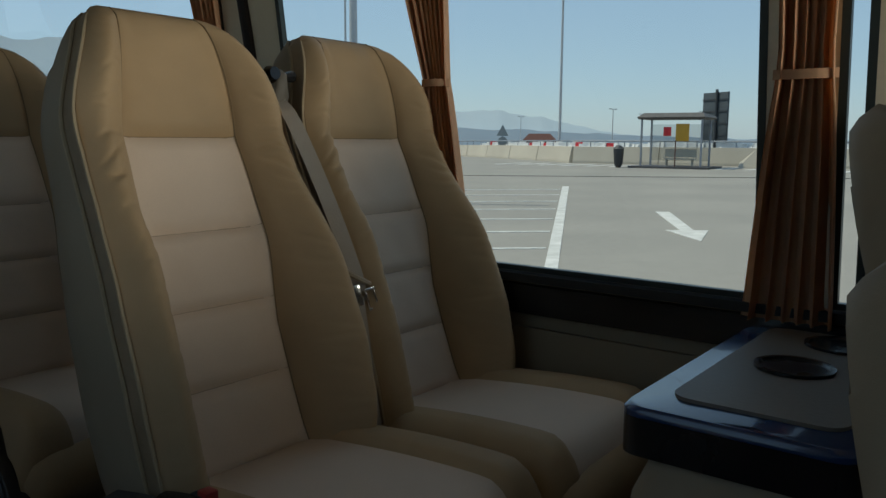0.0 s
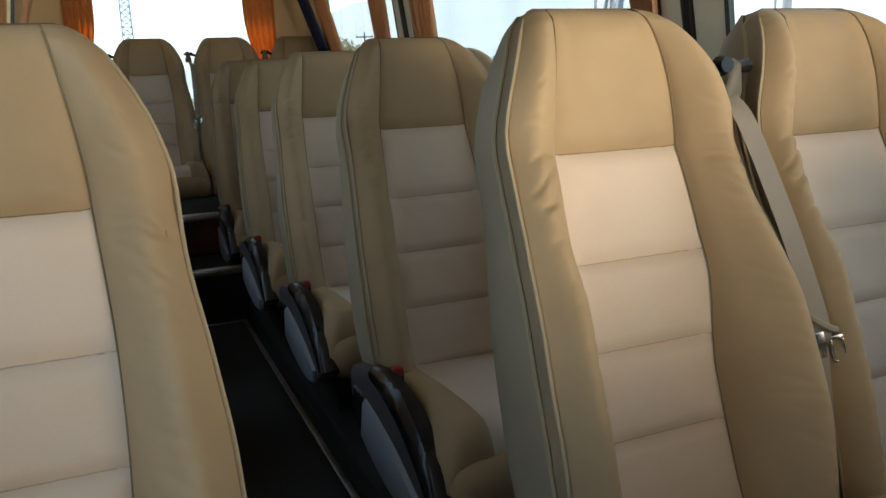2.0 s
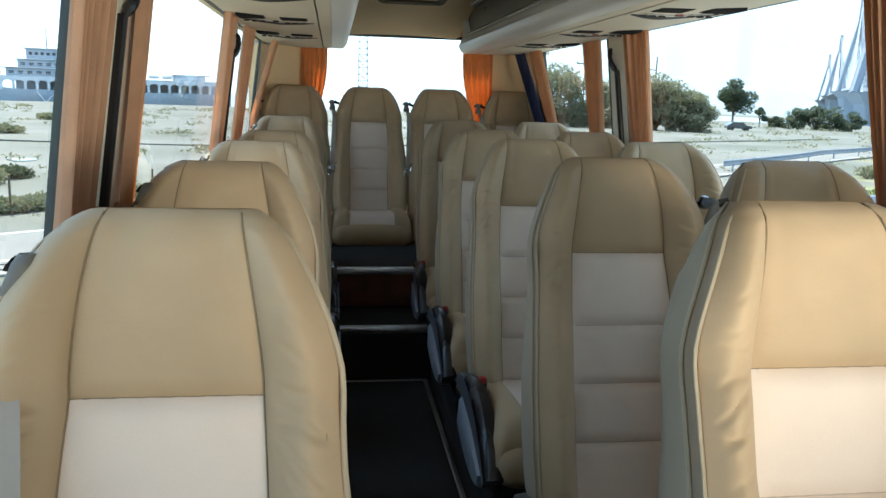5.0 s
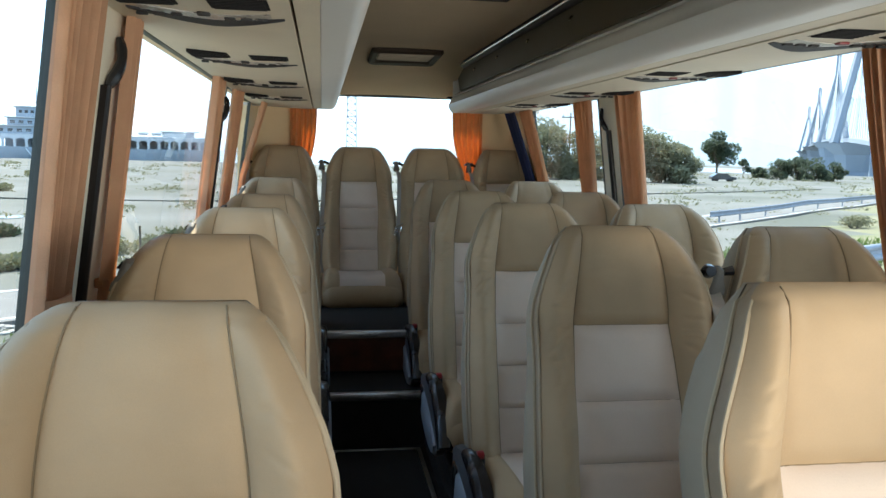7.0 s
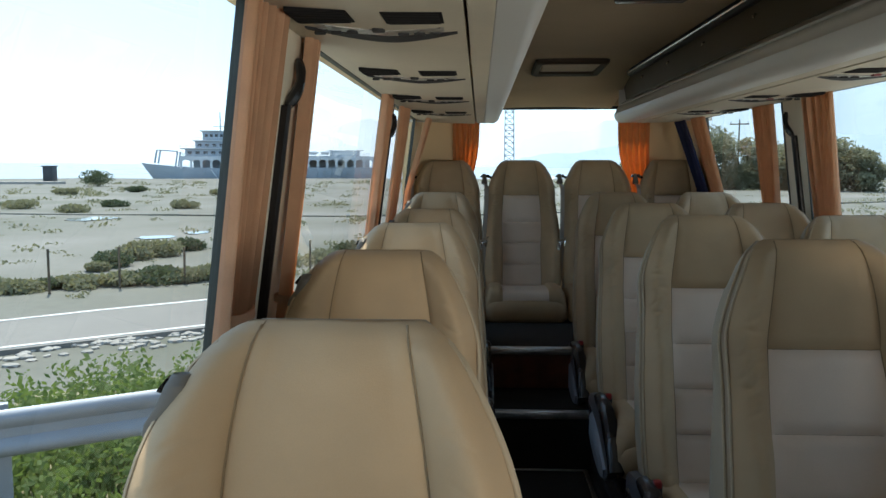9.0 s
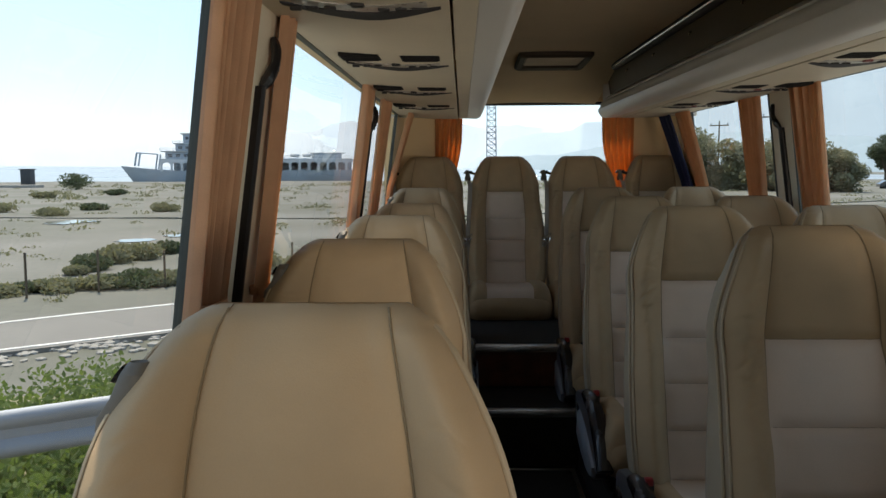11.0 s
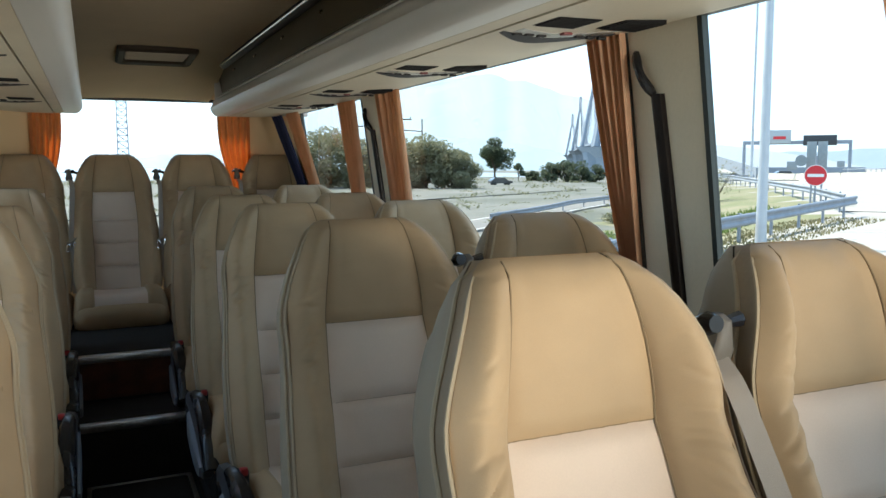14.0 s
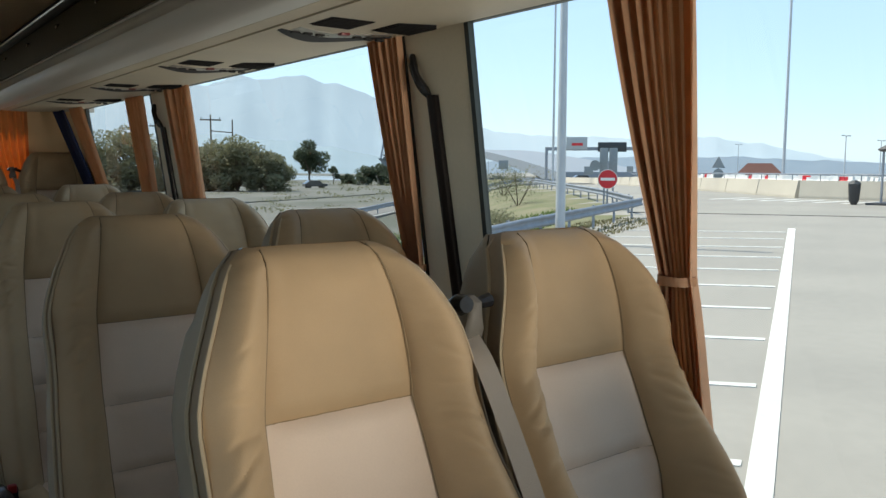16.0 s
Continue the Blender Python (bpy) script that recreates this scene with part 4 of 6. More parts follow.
SEA = material("hazy_sea", (0.22, 0.27, 0.30), 0.3, vary=0.05, scale=0.02, bump=0.1, grain=0.5)
CONCRETE = material("pale_concrete", (0.50, 0.46, 0.385), 0.85, vary=0.08, scale=0.4, bump=0.15, grain=10)
STEEL = material("galvanised_steel", (0.27, 0.30, 0.34), 0.65, metal=0.5, vary=0.1, scale=3)
LEAF = cloth("dusty_olive_leaves", (0.175, 0.175, 0.105), (0.21, 0.21, 0.10), 0.35)
LEAF_DARK = cloth("dark_pine_leaves", (0.055, 0.075, 0.04), (0.07, 0.10, 0.04), 0.3)
LEAF_FRESH = cloth("fresh_grass_leaves", (0.10, 0.15, 0.04), (0.15, 0.22, 0.05), 0.35)
LEAF_DRY = material("dry_grass_leaves", (0.20, 0.175, 0.08), 0.8, vary=0.2, scale=2.0, bump=0.1)
BARK = material("grey_brown_bark", (0.10, 0.075, 0.05), 0.9, vary=0.2, scale=3)
STONE = material("pale_rubble", (0.30, 0.285, 0.255), 0.9, vary=0.15, scale=3)
SIGNRED = material("red_sign_face", (0.60, 0.02, 0.03), 0.4, vary=0.03)
SIGNWHITE = material("white_sign_face", (0.78, 0.78, 0.76), 0.4, vary=0.03)
SIGNGREY = material("grey_sign_back", (0.24, 0.27, 0.28), 0.5, vary=0.08)
SIGNPALE = material("pale_grey_sign_face", (0.40, 0.43, 0.44), 0.5, vary=0.08)
SIGNDARK = material("dark_sign_panel", (0.03, 0.035, 0.04), 0.5, vary=0.1)
YELLOW = material("ochre_notice_board", (0.55, 0.30, 0.03), 0.5, vary=0.05)
HULL = material("weathered_ferry_paint", (0.36, 0.42, 0.47), 0.6, vary=0.1, scale=0.1)
DECKWHITE = material("white_ferry_paint", (0.55, 0.58, 0.6), 0.6, vary=0.08, scale=0.2)
PUDDLE = material("puddle_water", (0.10, 0.10, 0.095), 0.06, vary=0.05, scale=1.0, bump=0.01)
# distance haze is mixed into these colours, paler for the farther ridges
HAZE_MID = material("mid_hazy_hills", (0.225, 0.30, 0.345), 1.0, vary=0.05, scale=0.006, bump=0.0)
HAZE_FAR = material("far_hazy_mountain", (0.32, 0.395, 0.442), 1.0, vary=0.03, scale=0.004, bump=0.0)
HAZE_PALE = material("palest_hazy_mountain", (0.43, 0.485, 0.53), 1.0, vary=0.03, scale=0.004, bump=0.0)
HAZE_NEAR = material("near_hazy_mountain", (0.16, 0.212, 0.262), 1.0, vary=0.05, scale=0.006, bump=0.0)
# blue-grey distance haze is put into this colour, for bridge and radio tower
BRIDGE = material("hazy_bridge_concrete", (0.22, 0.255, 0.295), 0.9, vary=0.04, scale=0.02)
CANOPY = material("brown_grey_canopy", (0.10, 0.095, 0.09), 0.6, vary=0.15, scale=4)
ROOFRED = material("red_roof_tiles", (0.115, 0.045, 0.035), 0.8, vary=0.15)
CARPAINT = material("dark_car_paint", (0.04, 0.045, 0.05), 0.25, coat=0.6, vary=0.05)

# ---- ground ----
# edge of the raised lot; the land on its far side lies lower
EDGE = [(-160.0, -122.0), (-9.0, 0.0), (-3.4, 4.0), (-1.0, 5.9), (3.0, 9.2), (14.2, 15.3), (24.5, 19.9), (30.0, 26.5), (66.0, 71.0), (190.0, 215.0)]


def edge_distance(x, y):
    """Signed distance to the lot's edge: positive beyond it, to the left and the rear."""
    best, sign = 1e9, 1
    for (ax, ay), (bx, by) in zip(EDGE, EDGE[1:]):
        dx, dy = bx - ax, by - ay
        t = max(0.0, min(1.0, ((x - ax) * dx + (y - ay) * dy) / (dx * dx + dy * dy)))
        d = math.hypot(x - ax - t * dx, y - ay - t * dy)
        if d < best:
            best, sign = d, 1 if dx * (y - ay) - dy * (x - ax) > 0 else -1
    return best * sign


def ground_z(x, y):
    d = edge_distance(x, y)
    slope = 0.016 * max(0.0, min(42.0, x)) * (1 - smooth_step((math.hypot(x, y) - 60) / 200)) - 0.008 * x * smooth_step((math.hypot(x, y) - 40) / 90)
    if d <= 0:
        return GROUND + slope
    z = GROUND + slope - 0.15 * smooth_step(d / 1.2) - 1.25 * smooth_step((d - 1.5) / 6.5) - 2.3 * smooth_step((d - 15) / 260)
    z += 0.10 * noise.noise((x * 0.15, y * 0.15, 0)) * smooth_step(d / 6)
    far = math.hypot(x, y)
    z -= 5.0 * smooth_step((far - 330) / 60) * smooth_step((d - 60) / 60)
    return z


def spread(n, near, far):
    """Coordinates dense near the coach, sparse far off."""
    k = math.asinh(far / near)
    return [near * math.sinh(k * (2 * i / n - 1)) for i in range(n + 1)]


xs = sorted(set([round(v, 2) for v in spread(150, 9.0, 4500.0)]))
ys = [v + 12 for v in xs]
bm = bmesh.new()
vs = [[bm.verts.new((x, y, ground_z(x, y))) for x in xs] for y in ys]
for j in range(len(ys) - 1):
    for i in range(len(xs) - 1):
        f = bm.faces.new((vs[j][i], vs[j][i + 1], vs[j + 1][i + 1], vs[j + 1][i]))
        d = edge_distance((xs[i] + xs[i + 1]) / 2, (ys[j] + ys[j + 1]) / 2)
        f.material_index = 0 if d < 0.3 else (1 if d < 9 else 2)
tagged(part("ground", bm, (ASPHALT, GRASSY, EARTH)), "pale asphalt lot falling to a grassy bank and dry scrubland", "ground", kind="structure")
bm = bmesh.new()
grid(bm, lambda u, v: (-4500 + 9000 * u, 150 + 4500 * v, -6.8 - 0.012 * (-4500 + 9000 * u)), 4, 4)
tagged(part("water", bm, SEA, smooth=False), "pale glittering sea strait beyond the scrubland", "sea", kind="structure")


def ribbon(bm, pts, w, lift, step=3.0, off=0.0):
    """A flat strip laid on the ground along pts."""
    P = [Vector((x, y, 0)) for x, y in pts]
    fine = []
    for a, b in zip(P, P[1:]):
        n = max(1, int((b - a).length / step))
        fine += [a.lerp(b, k / n) for k in range(n)]
    fine.append(P[-1])
    rows = []
    for i, p in enumerate(fine):
        d = (fine[min(i + 1, len(fine) - 1)] - fine[max(i - 1, 0)]).normalized()
        s = Vector((-d.y, d.x, 0))
        a, b = p + s * (off + w / 2), p + s * (off - w / 2)
        za, zb = ground_z(a.x, a.y) + lift, ground_z(b.x, b.y) + lift
        rows.append([(a.x, a.y, za), (b.x, b.y, zb), (b.x, b.y, zb - 0.15), (a.x, a.y, za - 0.15)])
    loft(bm, rows)


ROADLINE = [(p.x, p.y) for p in curve_pts([(-70, -30, 0), (-40, -7, 0), (-8.4, 18.0, 0), (21, 40, 0), (44, 57, 0), (80, 76, 0), (130, 96, 0)], 6)]
bm = bmesh.new()
ribbon(bm, ROADLINE, 3.6, 0.10)
tagged(part("road", bm, ROADGREY, smooth=False), "narrow grey asphalt road below the bank", "road", kind="structure")
for off in (1.55, -1.55):
    bm = bmesh.new()
    ribbon(bm, ROADLINE, 0.12, 0.112, off=off)
    tagged(part("road_line", bm, PAINT, smooth=False), "white painted road edge line", "road marking")
bm = bmesh.new()
ribbon(bm, [(60, 92), (40, 75), (20, 66), (-10, 60), (-60, 66)], 5.0, 0.09)
tagged(part("road", bm, EARTH, smooth=False), "pale unpaved track across the scrub", "track", kind="structure")

# painted bays, lane marks and arrow of the lot


def painted(bm, pts, lift=0.012):
    loft(bm, [[(x, y, ground_z(x, y) + k) for x, y in pts] for k in (-0.05, lift)])


bm = bmesh.new()
dv = Vector((19.6, 10.5)).normalized()
nv = Vector((-dv.y, dv.x))
base = Vector((3.1, 2.14))
painted(bm, [base + nv * 0.10, base - nv * 0.08, base + dv * 23.3 - nv * 0.11, base + dv * 23.3 + nv * 0.11])
tagged(part("bay_line", bm, PAINT, smooth=False), "long white painted line along the parking bays", "road marking", "bay markings")
cross = Vector((-0.62, 0.78))
for k in range(10):
    a = base + dv * (2.6 + 2.15 * k) + nv * 0.15
    bm = bmesh.new()
    w = dv * 0.06
    L = 4.6
    painted(bm, [a - w, a + w, a + w + cross * L, a - w + cross * L])
    tagged(part("bay_line", bm, PAINT, smooth=False), "thin white painted line between parking bays", "road marking", "bay markings")
bm = bmesh.new()
ax, tip = Vector((17.6, 7.25)), Vector((13.3, 4.8))
ad = (tip - ax).normalized()
an_ = Vector((-ad.y, ad.x))
sh = tip - ad * 1.5
painted(bm, [ax + an_ * 0.16, ax - an_ * 0.16, sh - an_ * 0.13, sh + an_ * 0.13])
painted(bm, [sh + an_ * 0.40, sh - an_ * 0.40, tip])
tagged(part("lane_arrow", bm, PAINT, smooth=False), "white painted straight lane arrow on the asphalt", "road marking")
for k in range(16):
    a = Vector((41.2 - 0.1 * k, 4.0 + 1.35 * k))
    bm = bmesh.new()
    painted(bm, [a, a + Vector((0.1, 0.35)), a + Vector((-2.6, 0.9)), a + Vector((-2.7, 0.55))])
    tagged(part("hatch_line", bm, PAINT, smooth=False), "white painted diagonal hatch line before the wall", "road marking", "hatch markings")
bm = bmesh.new()
painted(bm, [(36, 2), (36.2, 2), (26.3, 21.5), (26.1, 21.5)])
tagged(part("road_seam", bm, MATT, smooth=False), "dark tar seam across the asphalt lot", "road seam")

# ---- guard rails ----


def rail_profile(w=1.0):
    return [(0.0, 0.155), (0.035, 0.13), (0.045, 0.10), (0.035, 0.065), (0.0, 0.03), (0.0, -0.03), (0.035, -0.065), (0.045, -0.10), (0.035, -0.13), (0.0, -0.155), (-0.006, -0.155), (-0.006, 0.155)]


def guard_rail(pts, height, face, label, post_step=2.0):
    gr = thing("guard_rail", label, "guard rail", "guard rails")
    bm = bmesh.new()
    P = [Vector(p) for p in pts]
    rings = []
    for i, p in enumerate(P):
        d = (P[min(i + 1, len(P) - 1)] - P[max(i - 1, 0)]).normalized()
        s = Vector((-d.y, d.x, 0)) * face
        rings.append([p + s * a + Vector((0, 0, b + height - 0.155)) for a, b in rail_profile()])
    loft(bm, rings)
    part("beam", bm, STEEL, gr, "corrugated galvanised beam")
    for a, b in zip(P, P[1:]):
        n = max(1, int((b - a).length / post_step))
        for k in range(n):
            q = a.lerp(b, (k + 0.5) / n)
            d = (b - a).normalized()
            s = Vector((-d.y, d.x, 0)) * face
            m = Matrix.Translation(q - s * 0.08) @ Matrix.Rotation(math.atan2(d.y, d.x), 4, "Z")
            bm = bmesh.new()
            box(bm, -0.05, 0.05, -0.03, 0.03, -0.5, height + 0.02, turn=m)
            part("post", bm, STEEL, gr, smooth=False)
    return gr


gz = lambda x, y: (x, y, ground_z(x, y))
guard_rail([(x, y, GROUND - 0.08) for x, y in ((-20, -7.9), (-9.0, 0.75), (-3.75, 4.75), (-2.25, 5.68), (-0.6, 6.75), (2.4, 9.2))], 0.83, -1, "galvanised guard rail along the bank behind the coach", 4.0)
guard_rail([(2.6, 9.3, GROUND), (8.0, 12.0, GROUND + 0.08), (14.2, 15.1, GROUND + 0.2), (24.5, 19.6, GROUND + 0.37)], 0.75, -1, "galvanised guard rail behind the parking bays")
guard_rail([(25.2, 20.6, GROUND + 0.38), (30.6, 27.0, GROUND + 0.45), (48, 49.4, GROUND + 0.5), (66, 71.2, GROUND + 0.3)], 0.75, 1, "galvanised guard rail along the ramp", 2.4)
guard_rail([(p[0] - 1.6, p[1] - 2.6, ground_z(p[0] - 1.6, p[1] - 2.6)) for p in ROADLINE[18:30]], 0.7, -1, "galvanised guard rail beside the lower road", 2.5)

# ---- plants ----


def leaf_quads(bm, centre, radii, n, size, rng, hollow=0.35):
    for _ in range(n):
        while True:
            v = Vector((rng.uniform(-1, 1), rng.uniform(-1, 1), rng.uniform(-1, 1)))
            if hollow < v.length <= 1:
                break
        p = Vector(centre) + Vector((v.x * radii[0], v.y * radii[1], v.z * radii[2]))
        a = Vector((rng.gauss(0, 1), rng.gauss(0, 1), rng.gauss(0, 1))).normalized()
        b = a.orthogonal().normalized()
        s = size * rng.uniform(0.6, 1.4)
        c = [p - a * s, p + b * s * 0.45, p + a * s, p - b * s * 0.45]
        bm.faces.new([bm.verts.new(q) for q in c])


def make_tree(at, height, spread_r, trunk_share, seed, leaf=LEAF, size=0.35, lobes=9, per=110, label="olive green broad tree on the scrubland"):
    rng = random.Random(seed)
    tr = thing("tree", label, "tree", "trees", at=at)
    bm = bmesh.new()
    lean_ = rng.uniform(-0.06, 0.06) * height
    tube(bm, [(0, 0, -0.3), (lean_ * 0.3, 0, height * trunk_share * 0.5), (lean_, 0, height * trunk_share), (lean_ * 1.3, 0, height * 0.85)], [height * 0.028, height * 0.022, height * 0.016, height * 0.005], 7)
    tops = []
    for k in range(lobes):
        a = 2.4 * k + rng.uniform(-0.4, 0.4)
        rr = spread_r * rng.uniform(0.25, 0.75)
        z = height * (trunk_share + (1 - trunk_share) * rng.uniform(0.15 if trunk_share > 0.2 else 0.02, 0.8))
        q = (lean_ + rr * math.cos(a), rr * math.sin(a), z)
        tops.append(q)
        tube(bm, [(lean_ * 0.8, 0, height * trunk_share * rng.uniform(0.7, 1.0)), (q[0] * 0.5 + lean_ * 0.3, q[1] * 0.5, z * 0.8), q], [height * 0.012, height * 0.008, height * 0.003], 5)
    part("trunk", bm, BARK, tr)
    bm = bmesh.new()
    for q in tops + [(lean_, 0, height * 0.88)]:
        r = spread_r * rng.uniform(0.28, 0.5)
        leaf_quads(bm, q, (r, r, r * 0.75), per, size, rng)
    part("crown", bm, leaf, tr, smooth=False)
    return tr


def make_bush(at, r, h, seed, leaf=LEAF, size=0.10, n=500, label="low dusty green bush on dry ground"):
    rng = random.Random(seed)
    bu = thing("bush", label, "bush", "bushes", at=at)
    bm = bmesh.new()
    for k in range(5):
        a = 1.26 * k + rng.uniform(-0.3, 0.3)
        tube(bm, [(0, 0, -0.1), (r * 0.3 * math.cos(a), r * 0.3 * math.sin(a), h * 0.4), (r * 0.6 * math.cos(a), r * 0.6 * math.sin(a), h * 0.8)], [0.03, 0.02, 0.006], 5)
    part("stems", bm, BARK, bu)
    bm = bmesh.new()
    for k in range(6):
        a = rng.uniform(0, 6.28)
        q = (r * 0.55 * math.cos(a) * rng.random(), r * 0.55 * math.sin(a) * rng.random(), h * rng.uniform(0.3, 0.65))
        leaf_quads(bm, q, (r * 0.55, r * 0.55, h * 0.38), n // 6, size, rng, 0.2)
    part("foliage", bm, leaf, bu, smooth=False)
    return bu


def polar(az, dist):
    """A place on the ground by bearing (degrees from the coach's rear axis towards its right) and distance."""
    x, y = 0.1 + dist * math.sin(radians(az)), 0.5 + dist * math.cos(radians(az))
    return (x, y, ground_z(x, y) - 0.05)

# ---- distance: mountains, bridge, ferry ----


def ridge(name, label, mat, table, dist, rough, seed, depth=500.0, down=-60.0):
    """A range of hills round the place; table gives bearing and height in degrees."""
    bm = bmesh.new()
    rows = [[], [], []]
    n = 260
    for i in range(n + 1):
        az = table[0][0] + (table[-1][0] - table[0][0]) * i / n
        el = interp(az, table)
        h = dist * math.tan(radians(el)) + rough * (noise.fractal((az * 0.35 + seed, seed, 0), 0.9, 2.1, 5))
        s, c = math.sin(radians(az)), math.cos(radians(az))
        rows[0].append((s * dist * 0.8, c * dist * 0.8, down))
        rows[1].append((s * dist, c * dist, h))
        rows[2].append((s * (dist + depth), c * (dist + depth), down))
    loft(bm, rows, closed=False, caps=False)
    return tagged(part(name, bm, mat), label, "mountains", kind="structure")


# each ridge carries its haze in its own flat tone
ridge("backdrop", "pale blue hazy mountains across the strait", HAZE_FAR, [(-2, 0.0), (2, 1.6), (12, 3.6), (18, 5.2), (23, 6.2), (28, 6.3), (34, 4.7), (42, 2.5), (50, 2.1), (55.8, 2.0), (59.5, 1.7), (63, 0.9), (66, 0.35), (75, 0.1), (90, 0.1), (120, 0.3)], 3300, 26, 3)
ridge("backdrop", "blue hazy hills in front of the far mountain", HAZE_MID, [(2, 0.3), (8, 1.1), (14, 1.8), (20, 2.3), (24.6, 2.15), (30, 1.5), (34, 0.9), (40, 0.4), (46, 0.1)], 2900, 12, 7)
ridge("backdrop", "very pale mountains, bright sea haze put into their colour", HAZE_PALE, [(-80, 0.6), (-45, 0.9), (-27, 1.9), (-19, 1.9), (-12, 2.4), (-8, 3.3), (0, 3.0), (8, 2.6)], 3500, 22, 4)
ridge("backdrop", "grey-blue lower hills, lightly tinted for haze", HAZE_NEAR, [(36, 0.1), (44, 0.6), (52, 0.9), (58, 0.8), (64, 0.5), (75, 0.2), (100, 0.0), (120, 0.1)], 2500, 8, 9)

# cable-stayed bridge
br = thing("bridge", "pale concrete cable-stayed bridge with tall pylons over the strait", "bridge")
PYLONS = [(36.5, 640), (34.9, 1180), (33.95, 1740), (33.4, 2300)]


def far_point(az, dist, z):
    return Vector((dist * math.sin(radians(az)), dist * math.cos(radians(az)), z))


DECK_Z = [18.0, 30.0, 33.0, 30.0]
tops = []
along = (far_point(PYLONS[1][0], PYLONS[1][1], 0) - far_point(PYLONS[0][0], PYLONS[0][1], 0)).normalized()
across = Vector((-along.y, along.x, 0))
for (az, dist), dz in zip(PYLONS, DECK_Z):
    c = far_point(az, dist, 0)
    top = c + Vector((0, 0, dz + 112))
    bm = bmesh.new()
    for a, b in ((1, 1), (1, -1), (-1, 1), (-1, -1)):
        foot = c + along * 16 * a + across * 17 * b + Vector((0, 0, dz - 4))
        neck = c + along * 1.5 * a + across * 1.5 * b + Vector((0, 0, dz + 84))
        tube(bm, [foot, neck], [3.0, 2.2], 6)
    tube(bm, [c + Vector((0, 0, dz + 80)), top], [3.6, 2.8], 8)
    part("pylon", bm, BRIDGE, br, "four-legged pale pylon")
    bm = bmesh.new()
    rings = []
    for z, r in ((-24, 22), (dz - 24, 14), (dz - 12, 17), (dz - 4, 27)):
        rings.append([c + Vector((r * math.cos(2 * math.pi * k / 8 + 0.4), r * math.sin(2 * math.pi * k / 8 + 0.4), z)) for k in range(8)])
    loft(bm, rings)
    part("pier", bm, BRIDGE, br, "flared concrete pier", smooth=False)
    tops.append((top, dz, c))
    bm = bmesh.new()
    for k in range(1, 10):
        for a in (1, -1):
            end = c + along * a * 28.0 * k + Vector((0, 0, dz + (0 if a < 0 else 0)))
            for b in (8, -8):
                tube(bm, [top - Vector((0, 0, 2.0 * (9 - k))), end + across * b], 0.22, 3, False)
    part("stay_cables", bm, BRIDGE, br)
bm = bmesh.new()
route = [tops[3][2] + along * 500 + Vector((0, 0, 24)), tops[3][2] + Vector((0, 0, 30)), tops[2][2] + Vector((0, 0, 33)), tops[1][2] + Vector((0, 0, 30)), tops[0][2] + Vector((0, 0, 18)), far_point(38.6, 480, 12), far_point(41.5, 330, 8.5), far_point(45.0, 230, 4.0), far_point(49.0, 170, 0.5)]
route = curve_pts(route, 5)
rings = []
for i, q in enumerate(route):
    d = (route[min(i + 1, len(route) - 1)] - route[max(i - 1, 0)]).normalized()
    s = Vector((-d.y, d.x, 0)).normalized() * 10
    rings.append([q - s, q + s, q + s - Vector((0, 0, 2.6)), q - s - Vector((0, 0, 2.6))])
loft(bm, rings)
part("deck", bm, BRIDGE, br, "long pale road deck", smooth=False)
for az, dist, z in ((37.4, 560, 13), (38.4, 490, 10), (39.6, 420, 8)):
    bm = bmesh.new()
    q = far_point(az, dist, 0)
    tube(bm, [q + Vector((0, 0, -22)), q + Vector((0, 0, z))], 3.0, 8)
    part("viaduct_pier", bm, BRIDGE, br)

# ferry moored at the shore
fe = thing("ferry", "weathered grey-white car ferry moored at the shore", "ferry", at=(-136.0, 322.0, -5.3))
fe.rotation_euler = (0, 0, math.atan2(26.0, 92.0))
bm = bmesh.new()
rings = []
for t in [k / 16 for k in range(17)]:
    x = t * 96
    w = 8.5 * min(1, (t / 0.16) ** 0.6 if t > 0 else 0.05) * (1 if t < 0.9 else 1 - (t - 0.9) * 2)
    w = max(w, 0.4)
    sheer = 2.2 * max(0, 1 - t / 0.25) ** 2
    bow = 4.0 * max(0, 1 - t / 0.1)
    rings.append([(x - bow, -w, 5.6 + sheer), (x + bow * 0.3, -w * 0.86, 0.2), (x + bow, -w * 0.7, -1.5), (x + bow, w * 0.7, -1.5), (x + bow * 0.3, w * 0.86, 0.2), (x - bow, w, 5.6 + sheer)])
loft(bm, rings)
part("hull", bm, HULL, fe, "grey-blue hull")
bm = bmesh.new()
box(bm, 12, 92, -8.2, -7.6, 9.0, 10.2)
for k in range(21):
    x = 12 + 3.95 * k
    box(bm, x, x + 0.9, -8.2, -7.6, 5.4, 9.05)
    if k < 20:
        rim = [(x + 0.9, 9.0), (x + 0.9, 8.1)] + [(x + 0.9 + 3.05 * (0.5 - 0.5 * math.cos(math.pi * j / 6)), 8.1 + 0.85 * math.sin(math.pi * j / 6)) for j in range(1, 6)] + [(x + 3.95, 8.1), (x + 3.95, 9.0)]
        loft(bm, [[(a, yy, b) for a, b in rim] for yy in (-8.15, -7.65)])
part("car_deck_arches", bm, DECKWHITE, fe, "white arched car deck side", smooth=False)
bm = bmesh.new()
box(bm, 16, 92, -7.5, 8.2, 5.4, 5.6)
box(bm, 16, 92, 7.6, 8.2, 5.4, 10.2)
part("far_side", bm, HULL, fe, smooth=False)
